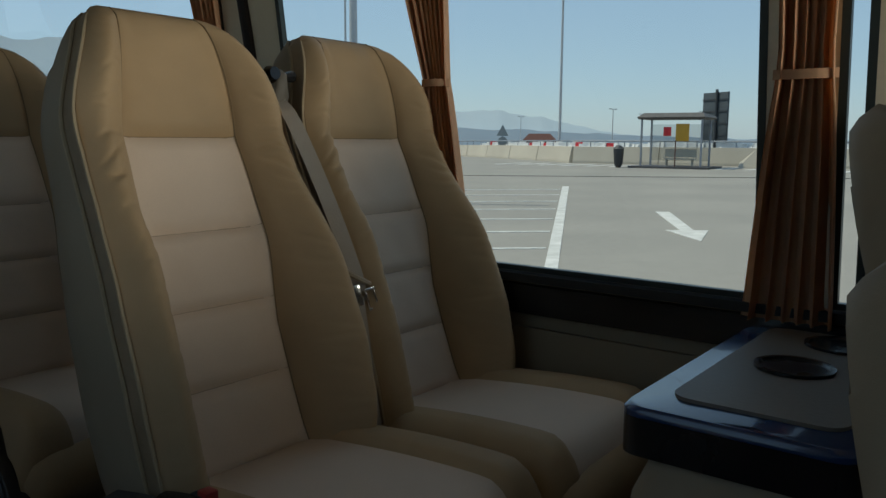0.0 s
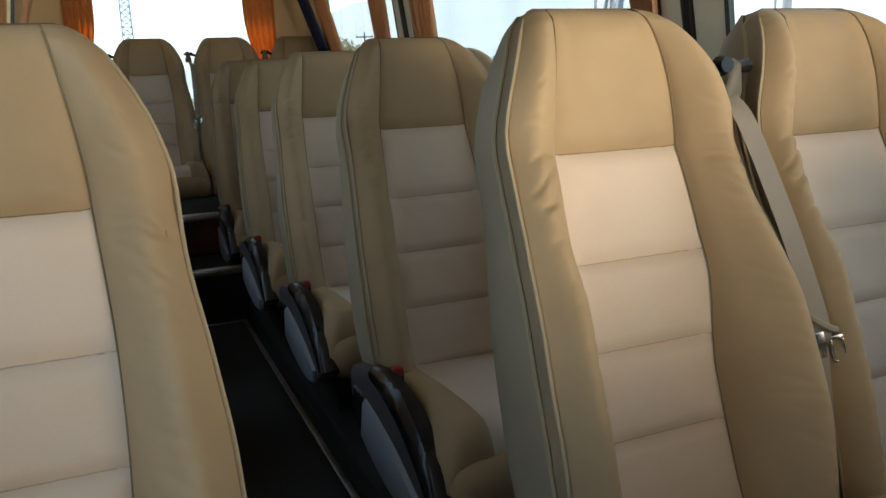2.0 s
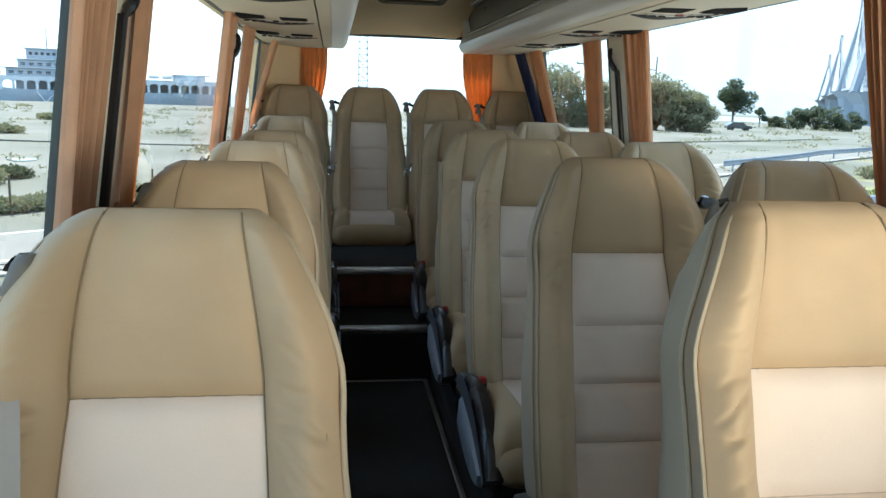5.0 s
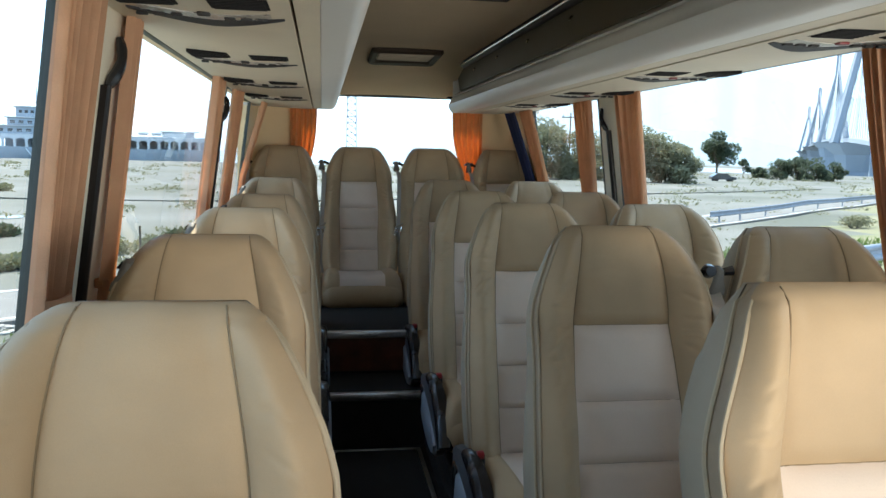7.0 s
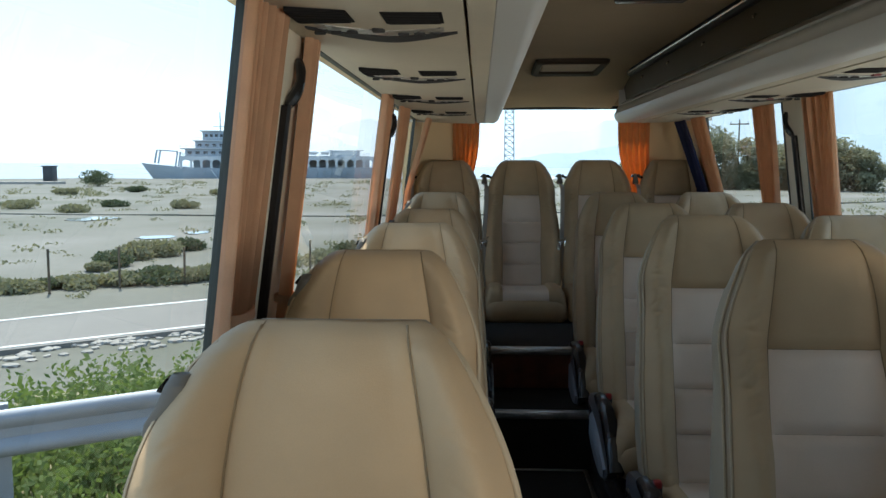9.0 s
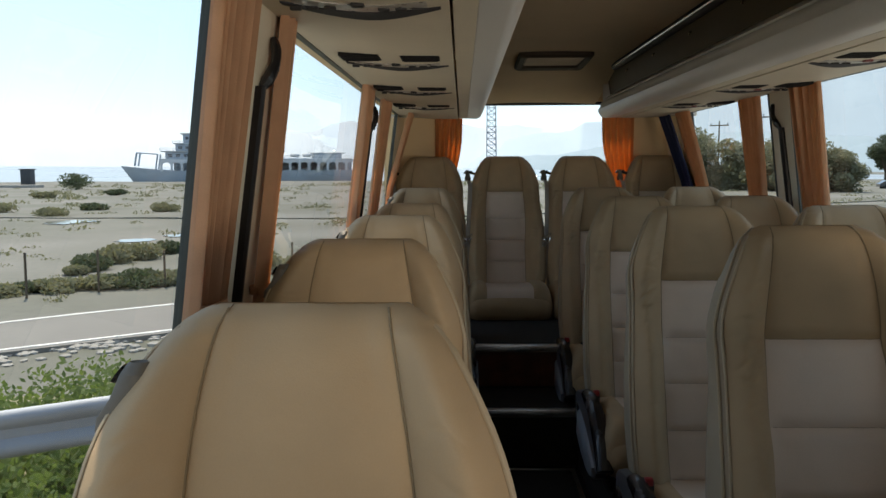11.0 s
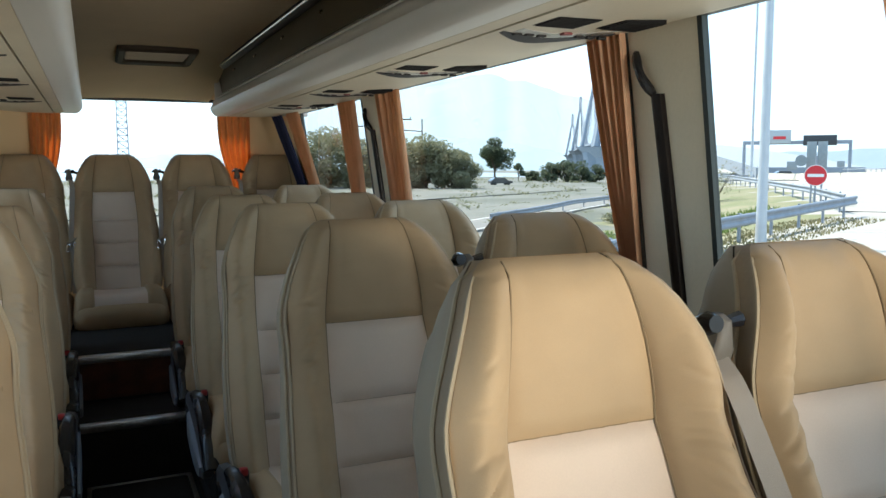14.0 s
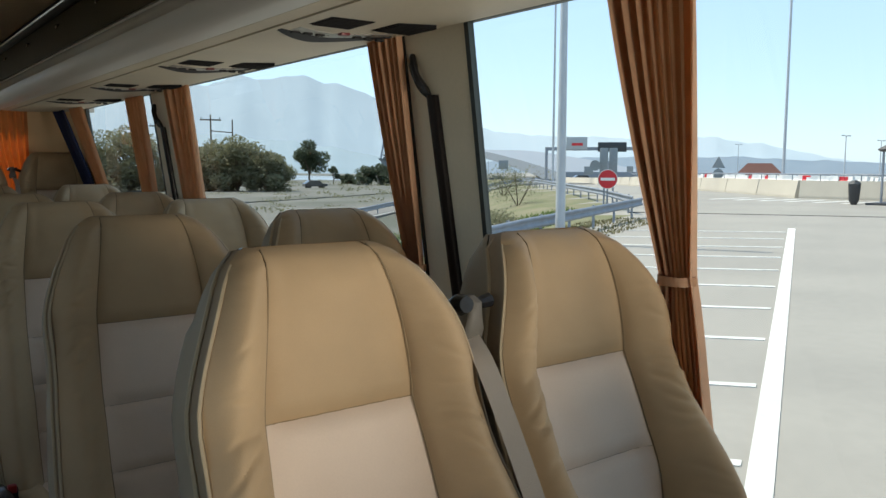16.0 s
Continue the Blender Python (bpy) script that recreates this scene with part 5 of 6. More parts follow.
for nm, x0, x1, w, z0, z1 in (("upper_deck", 12, 90, 8.2, 10.2, 10.6), ("saloon", 14, 60, 7.0, 10.6, 13.4), ("boat_deck", 12, 62, 8.0, 13.4, 13.8), ("officers_cabin", 18, 47, 6.0, 13.8, 16.6), ("bridge_deck", 17, 45, 7.0, 16.6, 17.0), ("wheelhouse", 21, 37, 5.2, 17.0, 20.6), ("wheelhouse_roof", 20, 38, 5.8, 20.6, 21.1), ("funnel", 52, 58, 2.2, 13.8, 20.5), ("aft_house", 74, 86, 5.0, 10.6, 12.8), ("aft_roof", 72, 88, 5.6, 12.8, 13.1)):
    bm = bmesh.new()
    box(bm, x0, x1, -w, w, z0, z1, 0.15)
    part(nm, bm, DECKWHITE if "deck" in nm or "roof" in nm else HULL, fe)
bm = bmesh.new()
for z, x0, x1, w, st in ((11.8, 15, 59, 7.03, 3.1), (14.9, 19, 46, 6.03, 2.9), (18.9, 22, 36, 5.23, 2.0)):
    x = x0
    while x < x1 - 1.5:
        box(bm, x, x + st * 0.55, -w, -w + 0.1, z - 0.5, z + 0.6)
        x += st
part("windows", bm, SIGNDARK, fe, "dark row of cabin windows", smooth=False)
bm = bmesh.new()
tube(bm, [(28, 0, 21.0), (28, 0, 29)], [0.4, 0.2], 6)
tube(bm, [(28, -3, 24), (28, 3, 24)], 0.15, 5)
tube(bm, [(25, -1, 22.8), (31, -1, 22.8)], 0.2, 5)
tube(bm, [(42, -5, 16.8), (42, -5, 24)], 0.2, 5)
part("mast", bm, HULL, fe)
for z, x0, x1, w in ((10.6, 12, 90, 8.1), (13.8, 12, 62, 7.9), (17.0, 17, 45, 6.9)):
    bm = bmesh.new()
    for h in (0.55, 1.1):
        tube(bm, [(x0, -w, z + h), (x1, -w, z + h)], 0.07, 4)
    k = x0
    while k <= x1:
        tube(bm, [(k, -w, z), (k, -w, z + 1.1)], 0.06, 4)
        k += 2.6
    part("deck_railing", bm, DECKWHITE, fe, "white deck railing")
for x in (64, 69):
    bm = bmesh.new()
    tube(bm, [(x, -7, 12.2), (x + 0.6, -7, 11.9), (x + 3.4, -7, 11.9), (x + 4, -7, 12.2)], [0.2, 0.8, 0.8, 0.2], 8)
    part("lifeboat", bm, DECKWHITE, fe, "small white lifeboat")
bm = bmesh.new()
for y in (-6, 6):
    tube(bm, [(2, y, 7.6), (3, y, 13)], 0.4, 5)
    tube(bm, [(10, y, 6), (11, y, 12.5)], 0.35, 5)
tube(bm, [(3, -6, 13), (11, -6, 12.4)], 0.25, 5)
part("ramp_gantry", bm, HULL, fe)
bm = bmesh.new()
for a, b in (((24, -8.9, 5.0), (27, -9.2, 0.8)), ((27, -9.2, 0.8), (31, -8.9, 5.0))):
    tube(bm, [a, b], 0.28, 5)
part("anchor_chain", bm, DECKWHITE, fe)

# dark marker hut on the shore
bm = bmesh.new()
q = far_point(-29.1, 240, ground_z(-116, 210))
box(bm, q.x - 1.3, q.x + 1.3, q.y - 1.3, q.y + 1.3, q.z - 0.4, q.z + 4.6, 0.05)
box(bm, q.x - 1.6, q.x + 1.6, q.y - 1.6, q.y + 1.6, q.z + 4.6, q.z + 4.85, 0.05)
tagged(part("shore_hut", bm, SIGNDARK), "narrow dark hut on the far shore", "hut")
bm = bmesh.new()
q = far_point(-31, 235, ground_z(-121, 201))
box(bm, q.x - 14, q.x + 12, q.y - 2, q.y + 2, q.z - 0.5, q.z + 0.7, 0.1)
tagged(part("jetty", bm, STONE), "low stone jetty beside the sea", "jetty")

# lattice tower behind the coach
tw = thing("lattice_tower", "thin steel lattice radio tower behind the shore", "tower", at=(14.5, 390.0, -6.0))
bm = bmesh.new()
H, W = 60.0, 2.4
for a, b in ((1, 1), (1, -1), (-1, 1), (-1, -1)):
    tube(bm, [(a * W, b * W, 0), (a * W * 0.8, b * W * 0.8, H)], 0.16, 4)
for k in range(20):
    z0, z1 = H * k / 20, H * (k + 1) / 20
    f = W * (1 - 0.2 * k / 20)
    for sx in (-1, 1):
        tube(bm, [(-f, sx * f, z0), (f, sx * f, z1)], 0.1, 4)
        tube(bm, [(f, sx * f, z0), (-f, sx * f, z1)], 0.1, 4)
        tube(bm, [(-f, sx * f, z0), (f, sx * f, z0)], 0.1, 4)
part("lattice", bm, BRIDGE, tw, smooth=False)

# ---- lot: masts, signs, wall, shelter ----


def mast(x, y, h, r, label, lamps=0, arm=0.9):
    z = ground_z(x, y)
    m = thing("lamp_mast", label, "lamp mast", "lamp masts", at=(x, y, z))
    bm = bmesh.new()
    tube(bm, [(0, 0, -0.2), (0, 0, 0.5), (0, 0, h)], [r * 1.15, r, r * 0.6], 10)
    part("pole", bm, POLE, m)
    for k in range(lamps):
        sg = 1 if k % 2 else -1
        bm = bmesh.new()
        tube(bm, [(0, 0, h - 0.1), (sg * arm * 0.6, 0, h + 0.05), (sg * arm, 0, h)], 0.05, 6)
        part("arm", bm, STEEL, m)
        bm = bmesh.new()
        box(bm, sg * arm - 0.3, sg * arm + 0.3, -0.14, 0.14, h - 0.08, h + 0.08, 0.04)
        part("lamp_head", bm, SIGNGREY, m)
    return m


POLE = material("pale_galvanised_pole", (0.46, 0.48, 0.50), 0.5, metal=0.3, vary=0.06, scale=3)
mast(15.3, 15.0, 9.0, 0.13, "thick galvanised lamp mast on the grassy bank")
mast(51.0, 50.5, 22.0, 0.12, "tall thin galvanised lamp mast near the ramp", 2)
mast(52.3, 29.5, 17.4, 0.11, "tall thin lamp mast behind the concrete wall", 2)
for az, d, h in ((64.5, 150, 8.5), (66.5, 170, 8.5), (58.0, 210, 9.5), (70.5, 160, 8.5), (78.5, 150, 8.0), (43.2, 330, 11), (44.3, 380, 11), (40.8, 360, 11)):
    q = polar(az, d)
    mast(q[0], q[1], h, 0.12, "distant street lamp with twin arms", 2, 1.2)

ne = thing("no_entry_sign", "round red no-entry sign with a white bar on a grey pole", "road sign")
q = polar(49.5, 35.0)
ne.location, ne.rotation_euler = (q[0], q[1], q[2]), (0, 0, radians(-49.5))
bm = bmesh.new()
tube(bm, [(0, 0.06, -0.1), (0, 0.06, 2.2)], 0.035, 8)
part("pole", bm, STEEL, ne)
disc = lambda r, y0, y1, z: [[(r * math.cos(2 * math.pi * k / 28), y, z + r * math.sin(2 * math.pi * k / 28)) for k in range(28)] for y in (y0, y1)]
bm = bmesh.new()
loft(bm, disc(0.40, 0.0, 0.03, 1.42))
part("disc", bm, SIGNRED, ne, "red sign disc")
bm = bmesh.new()
loft(bm, disc(0.425, 0.008, 0.026, 1.42))
part("disc_edge", bm, SIGNWHITE, ne)
bm = bmesh.new()
box(bm, -0.30, 0.30, -0.006, 0.006, 1.36, 1.48)
part("white_bar", bm, SIGNWHITE, ne, "white bar", smooth=False)
bs = thing("road_sign", "tall grey sign panels seen from behind on two poles", "road sign")
q = polar(49.55, 37.0)
bs.location, bs.rotation_euler = (q[0], q[1], q[2]), (0, 0, radians(-49.5))
for x in (-0.42, 0.0):
    bm = bmesh.new()
    box(bm, x, x + 0.38, 0, 0.04, 1.45, 2.75, 0.01)
    part("panel", bm, SIGNGREY, bs, "grey back of a sign panel")
for x in (-0.2, 0.2):
    bm = bmesh.new()
    tube(bm, [(x, 0.08, -0.1), (x, 0.08, 2.6)], 0.04, 8)
    part("pole", bm, STEEL, bs)
bm = bmesh.new()
loft(bm, [[(-0.62 + 0.24 * math.cos(2 * math.pi * k / 20), y, 1.95 + 0.24 * math.sin(2 * math.pi * k / 20)) for k in range(20)] for y in (0.0, 0.03)])
part("round_panel", bm, SIGNGREY, bs)

ga = thing("sign_gantry", "steel gantry over the toll road with two sign panels", "sign gantry")
GD = 120.0
q0, q1 = polar(45.0, GD), polar(51.4, GD)
ga.location = q0
gl = math.hypot(q1[0] - q0[0], q1[1] - q0[1])
ga.rotation_euler = (0, 0, math.atan2(q1[1] - q0[1], q1[0] - q0[0]))
bm = bmesh.new()
for x in (0, gl):
    tube(bm, [(x, 0, -1.5), (x, 0, 5.5)], 0.22, 8)
part("legs", bm, STEEL, ga)
bm = bmesh.new()
box(bm, 0, gl, -0.25, 0.25, 5.0, 5.5)
part("beam", bm, STEEL, ga, smooth=False)
bm = bmesh.new()
box(bm, gl * 0.22, gl * 0.45, -0.5, -0.3, 5.1, 7.0, 0.05)
part("pale_panel", bm, SIGNPALE, ga, "pale grey sign panel")
bm = bmesh.new()
box(bm, gl * 0.28, gl * 0.40, -0.53, -0.49, 5.7, 6.1)
part("red_bar", bm, SIGNRED, ga, "unreadable red line of writing", smooth=False)
bm = bmesh.new()
box(bm, gl * 0.565, gl * 0.875, -0.55, -0.3, 4.8, 6.2, 0.05)
part("dark_panel", bm, SIGNDARK, ga, "dark message panel")
for az, d, w, h, nm in ((41.9, 200, 2.4, 5.0, "grey sign board back beside the ramp"), (50.9, 90, 0.7, 2.2, "small round grey sign back"), (56.85, 60, 0.9, 2.4, "dark triangular warning sign back"), (48.0, 160, 1.8, 3.2, "dark small toll sign")):
    q = polar(az, d)
    sb = thing("road_sign", nm + " on a pole", "road sign", at=q)
    sb.rotation_euler = (0, 0, radians(-az))
    bm = bmesh.new()
    tube(bm, [(0, 0.06, -0.2), (0, 0.06, h)], 0.05, 6)
    part("pole", bm, STEEL, sb)
    bm = bmesh.new()
    if "triangular" in nm:
        loft(bm, [[(-w / 2, y, h - 0.7), (w / 2, y, h - 0.7), (0, y, h + 0.15)] for y in (0, 0.04)])
        loft(bm, disc(0.36, 0.0, 0.04, h - 1.12))
    else:
        box(bm, -w / 2, w / 2, 0, 0.05, h - w * 0.9, h, 0.02)
    part("panel", bm, SIGNGREY, sb)

# concrete wall with barrier blocks along its top
WALL = [(44.5, -30.0), (43.3, 5.0), (42.6, 12.4), (41.4, 22.4), (54.0, 39.0), (70.0, 57.0), (95.0, 87.0), (130.0, 128.0)]
cw = tagged(thing("concrete_wall", "long low beige concrete wall at the edge of the lot", "wall", kind="structure"), kind="structure")
for (ax_, ay_), (bx_, by_) in zip(WALL, WALL[1:]):
    a, b = Vector((ax_, ay_, 0)), Vector((bx_, by_, 0))
    n = max(1, round((b - a).length / 5.5))
    for k in range(n):
        p0, p1 = a.lerp(b, k / n), a.lerp(b, (k + 1) / n - 0.004)
        d = (b - a).normalized()
        s = Vector((-d.y, d.x, 0))
        bm = bmesh.new()
        rings = []
        for q in (p0, p1):
            z = ground_z(q.x, q.y)
            rings.append([q + s * 0.30 + Vector((0, 0, z - 0.2)), q + s * 0.30 + Vector((0, 0, z + 0.12)), q + s * 0.14 + Vector((0, 0, z + 0.95)), q - s * 0.14 + Vector((0, 0, z + 0.95)), q - s * 0.3 + Vector((0, 0, z - 0.2))])
        loft(bm, rings)
        part("wall_panel", bm, CONCRETE, cw, smooth=False)
bm = bmesh.new()
for (ax_, ay_), (bx_, by_) in zip(WALL[1:5], WALL[2:6]):
    a, b = Vector((ax_, ay_, 0)), Vector((bx_, by_, 0))
    d = (b - a).normalized()
    n = int((b - a).length / 2)
    for k in range(n):
        q = a.lerp(b, (k + 0.5) / n)
        z = ground_z(q.x, q.y) + 1.32
        tube(bm, [q + Vector((0, 0, z - 0.4)), q + Vector((0, 0, z))], 0.03, 5)
    tube(bm, [a + Vector((0, 0, ground_z(a.x, a.y) + 1.28)), b + Vector((0, 0, ground_z(b.x, b.y) + 1.28))], 0.05, 6)
tagged(part("wall_railing", bm, STEEL), "grey tube railing along the top of the wall", "railing")
rngb = random.Random(5)
for k in range(120):
    f = k / 120 * 3
    i = int(f)
    a, b = Vector((*WALL[1 + i], 0)), Vector((*WALL[2 + i], 0))
    q = a.lerp(b, f - i) + Vector((2.2, 0.3, 0))
    z = ground_z(q.x, q.y) + 0.55
    red = rngb.random() < 0.12
    bm = bmesh.new()
    rot = Matrix.Translation((q.x, q.y, z)) @ Matrix.Rotation(rngb.uniform(-0.4, 0.4) + 1.5, 4, "Z")
    rings = [[rot @ Vector((x, y, zz)) for x, y in ((-0.26, -w), (0.26, -w), (0.26, w), (-0.26, w))] for zz, w in ((0.1, 0.22), (0.25, 0.2), (0.42, 0.1), (0.62 + rngb.uniform(-0.08, 0.08), 0.07))]
    loft(bm, rings)
    part("barrier_block", bm, SIGNRED if red else SIGNWHITE, cw, "red plastic barrier block" if red else "white barrier block", smooth=False)

bsx = thing("bus_shelter", "open grey steel bus shelter with a dark canopy roof", "bus shelter", at=(38.6, 15.2, ground_z(38.6, 15.2) - 0.02))
bsx.rotation_euler = (0, 0, radians(94))
bsx.scale = (0.77, 1.0, 1.0)
# local x runs along the shelter, -y faces away from the road
bm = bmesh.new()
loft(bm, [[(-2.1, -0.9, 2.42), (2.1, -0.9, 2.42), (2.1, 0.9, 2.42), (-2.1, 0.9, 2.42)], [(-2.3, -0.95, 2.50), (2.3, -0.95, 2.50), (2.2, 1.0, 2.52), (-2.2, 1.0, 2.52)], [(-2.15, -0.9, 2.60), (2.15, -0.9, 2.60), (1.9, 0.6, 2.74), (-1.9, 0.6, 2.74)]])
part("roof", bm, CANOPY, bsx, "dark brown-grey canopy", smooth=False)
for x in (-1.95, 1.95):
    for y in (-0.75, 0.75):
        bm = bmesh.new()
        box(bm, x - 0.05, x + 0.05, y - 0.05, y + 0.05, 0, 2.45)
        part("post", bm, STEEL, bsx, smooth=False)
bm = bmesh.new()
pane_sheet(bm, [(-1.9, -0.75, 0.35), (1.9, -0.75, 0.35), (1.9, -0.75, 2.2), (-1.9, -0.75, 2.2)], (0, 5, 1))
part("back_pane", bm, GLASS, bsx, smooth=False).visible_shadow = False
bm = bmesh.new()
box(bm, -1.2, 0.9, -0.6, -0.2, 0.42, 0.48)
box(bm, -1.2, 0.9, -0.62, -0.58, 0.55, 0.95)
for x in (-1.0, 0.7):
    box(bm, x - 0.04, x + 0.04, -0.5, -0.3, 0, 0.42)
part("bench", bm, CONCRETE, bsx, "pale bench", smooth=False)
for nm, x0, x1, z0, z1, mt in (("notice_board", -1.1, -0.25, 1.35, 2.2, YELLOW), ("red_notice", 0.05, 0.55, 1.6, 2.05, SIGNRED)):
    bm = bmesh.new()
    box(bm, x0, x1, 0.6, 0.64, z0, z1, 0.01)
    part(nm, bm, mt, bsx)
bm = bmesh.new()
tube(bm, [(-0.28, 0.66, 0), (-0.28, 0.66, 1.4)], 0.04, 6)
part("board_post", bm, ROOFRED, bsx)
bm = bmesh.new()
box(bm, -2.6, 2.6, -1.4, 1.2, -0.1, 0.10)
tagged(part("shelter_kerb", bm, DARKGREY, bsx, smooth=False), "dark raised kerb slab")
rb = thing("ramp_block", "dark shaded concrete ramp block beside the bus shelter", "concrete block", at=(40.4, 11.2, ground_z(40.4, 11.2)))
bm = bmesh.new()
loft(bm, [[(-0.3, y, 0), (0.9, y, 0), (0.9, y, h), (-0.15, y, h)] for y, h in ((-0.9, 0.95), (0.5, 0.95), (1.3, 0.25))])
part("block", bm, CONCRETE, rb, smooth=False)
lb = thing("litter_bin", "dark litter bin standing beside the bus shelter", "litter bin", at=(37.2, 17.6, ground_z(37.2, 17.6)))
bm = bmesh.new()
tube(bm, [(0, 0, 0), (0, 0, 0.2), (0, 0, 0.95)], [0.12, 0.22, 0.27], 12)
part("body", bm, SIGNDARK, lb)
bm = bmesh.new()
tube(bm, [(0, 0, 0.96), (0, 0, 1.12)], [0.3, 0.12], 12)
part("lid", bm, SIGNDARK, lb)
bb = thing("billboard", "tall dark grey billboard seen from behind on a pole", "billboard", at=(44.6, 15.3, ground_z(44.6, 15.3)))
SLATE = material("dark_slate_panel", (0.055, 0.07, 0.08), 0.6, vary=0.12, scale=2)
bb.rotation_euler = (0, 0, radians(60))
bm = bmesh.new()
box(bm, -1.0, 1.0, -0.06, 0.06, 1.3, 4.0, 0.02)
part("panel", bm, SLATE, bb, "dark slate panel back")
for k in range(4):
    bm = bmesh.new()
    box(bm, -1.0, 1.0, 0.06, 0.10, 1.6 + 0.65 * k, 1.68 + 0.65 * k)
    part("rib", bm, SIGNDARK, bb, smooth=False)
bm = bmesh.new()
tube(bm, [(-0.2, 0.14, 0), (-0.2, 0.14, 4.15)], 0.08, 8)
part("pole", bm, SIGNDARK, bb)
hs = thing("house", "distant low house with a red hipped tile roof", "house", at=polar(59.4, 120))
hs.rotation_euler = (0, 0, radians(-59))
bm = bmesh.new()
box(bm, -3.2, 3.2, -2, 2, -1, 1.5)
part("wall", bm, CONCRETE, hs, smooth=False)
bm = bmesh.new()
loft(bm, [[(-3.6, -2.4, 1.2), (3.6, -2.4, 1.2), (3.6, 2.4, 1.2), (-3.6, 2.4, 1.2)], [(-1.6, -0.1, 3.3), (1.6, -0.1, 3.3), (1.6, 0.1, 3.3), (-1.6, 0.1, 3.3)]])
part("roof", bm, ROOFRED, hs, smooth=False)
fl = thing("flag_pole", "tall advertising flag in red, white and blue", "flag", at=polar(77.2, 55))
bm = bmesh.new()
tube(bm, [(0, 0, 0), (0, 0, 4.2)], 0.04, 6)
part("pole", bm, STEEL, fl)
for nm, z0, z1, mt in (("blue_field", 1.2, 2.2, NAVYGLOSS), ("red_field", 2.2, 2.5, SIGNRED), ("white_field", 2.5, 3.5, SIGNWHITE), ("red_tip", 3.5, 3.9, SIGNRED)):
    bm = bmesh.new()
    box(bm, 0.04, 0.75 - (z0 - 1.2) * 0.15, -0.015, 0.015, z0, z1)
    part(nm, bm, mt, fl, smooth=False)

# ---- utility poles ----
for az, d in ((21.2, 130), (22.65, 140), (12.7, 150), (17.8, 150)):
    q = polar(az, d)
    up = thing("utility_pole", "wooden utility pole with a crossarm above the bushes" if az != 22.65 else "plain wooden utility pole above the bushes", "utility pole", "utility poles", at=q)
    up.rotation_euler = (0, 0, radians(-az))
    bm = bmesh.new()
    tube(bm, [(0, 0, -0.5), (0, 0, 11.8)], [0.17, 0.11], 7)
    part("pole", bm, BARK, up)
    bm = bmesh.new()
    if az == 22.65:
        bm.free()
        continue
    box(bm, -1.6, 1.6, -0.08, 0.08, 10.9, 11.1)
    part("crossarm", bm, BARK, up, smooth=False)
    for x in (-1.4, 0.0, 1.4):
        bm = bmesh.new()
        tube(bm, [(x, 0, 11.1), (x, 0, 11.45)], 0.08, 6)
        part("insulator", bm, SIGNGREY, up)
bm = bmesh.new()
a, b = polar(21.2, 130), polar(22.65, 140)
tube(bm, [(a[0], a[1], a[2] + 9.3), (b[0], b[1], b[2] + 9.6)], 0.09, 5)
tagged(part("pole_tie_beam", bm, BARK), "tie beam between the two utility poles", "beam")

# ---- vegetation ----
make_tree(polar(27.9, 190), 10.6, 5.0, 0.30, 11, LEAF_DARK, 0.34, 8, 480, "dark pine tree standing alone by the shore road")
make_tree(polar(29.6, 200), 4.6, 1.8, 0.3, 12, LEAF_DARK, 0.4, 6, 80, "small dark tree by the shore road")
for i, (az, d, h, r) in enumerate(((21.2, 118, 6.4, 3.8), (23.0, 116, 7.0, 4.6), (24.9, 114, 5.2, 3.6), (18.2, 122, 6.8, 4.4), (15.8, 125, 8.6, 4.8), (13.6, 128, 6.4, 4.4), (11.5, 138, 5.6, 4.2))):
    make_tree(polar(az, d), h * 1.06, r * 1.12, 0.05, 20 + i, LEAF, 0.25, 20, 420, "broad dusty olive shrub tree beside the lower road")
for i, (az, d, h, r) in enumerate(((31.9, 185, 4.4, 3.4), (33.0, 186, 5.0, 3.8), (34.1, 184, 4.6, 3.6), (35.2, 190, 3.8, 3.0), (30.6, 205, 2.5, 2.2))):
    make_tree(polar(az, d), h, r, 0.12, 40 + i, LEAF_DARK, 0.30, 10, 190, "low dark shrub tree by the shore road")
for i, (az, d, r, h) in enumerate(((-25.8, 31, 1.4, 1.0), (-24.2, 33, 1.3, 1.3), (-22.4, 34, 1.5, 1.25), (-20.6, 36, 1.3, 1.1), (-26.8, 30, 0.7, 0.6), (-31.5, 26, 1.2, 0.7), (-29.6, 26.5, 1.0, 0.65), (-27.6, 26, 1.1, 0.8), (-25.2, 26, 1.2, 0.75), (-23.2, 26, 1.5, 0.95), (-21.3, 26, 1.4, 0.9), (-19.2, 26.5, 1.3, 0.9), (-17.0, 27, 1.3, 0.9), (-14.6, 29, 1.4, 1.1), (-11.6, 30, 1.4, 1.0), (-9.0, 32, 1.6, 1.2), (-33.5, 27, 1.2, 0.8), (-28.0, 70, 1.8, 0.9), (-25.5, 80, 1.6, 0.8), (-31, 80, 2.4, 0.9), (-21.0, 75, 1.6, 0.9), (-26.4, 190, 5.0, 3.8), (-28.3, 120, 2.0, 1.0), (-18.5, 110, 2.2, 1.0), (-24.0, 130, 2.0, 1.0))):
    low = 0.62 if d < 40 else 1.0
    make_bush(polar(az, d), r * (0.5 + 0.5 * low), h * low, 60 + i, LEAF if i % 3 else LEAF_DARK, 0.055 + d * 0.001, 1300)
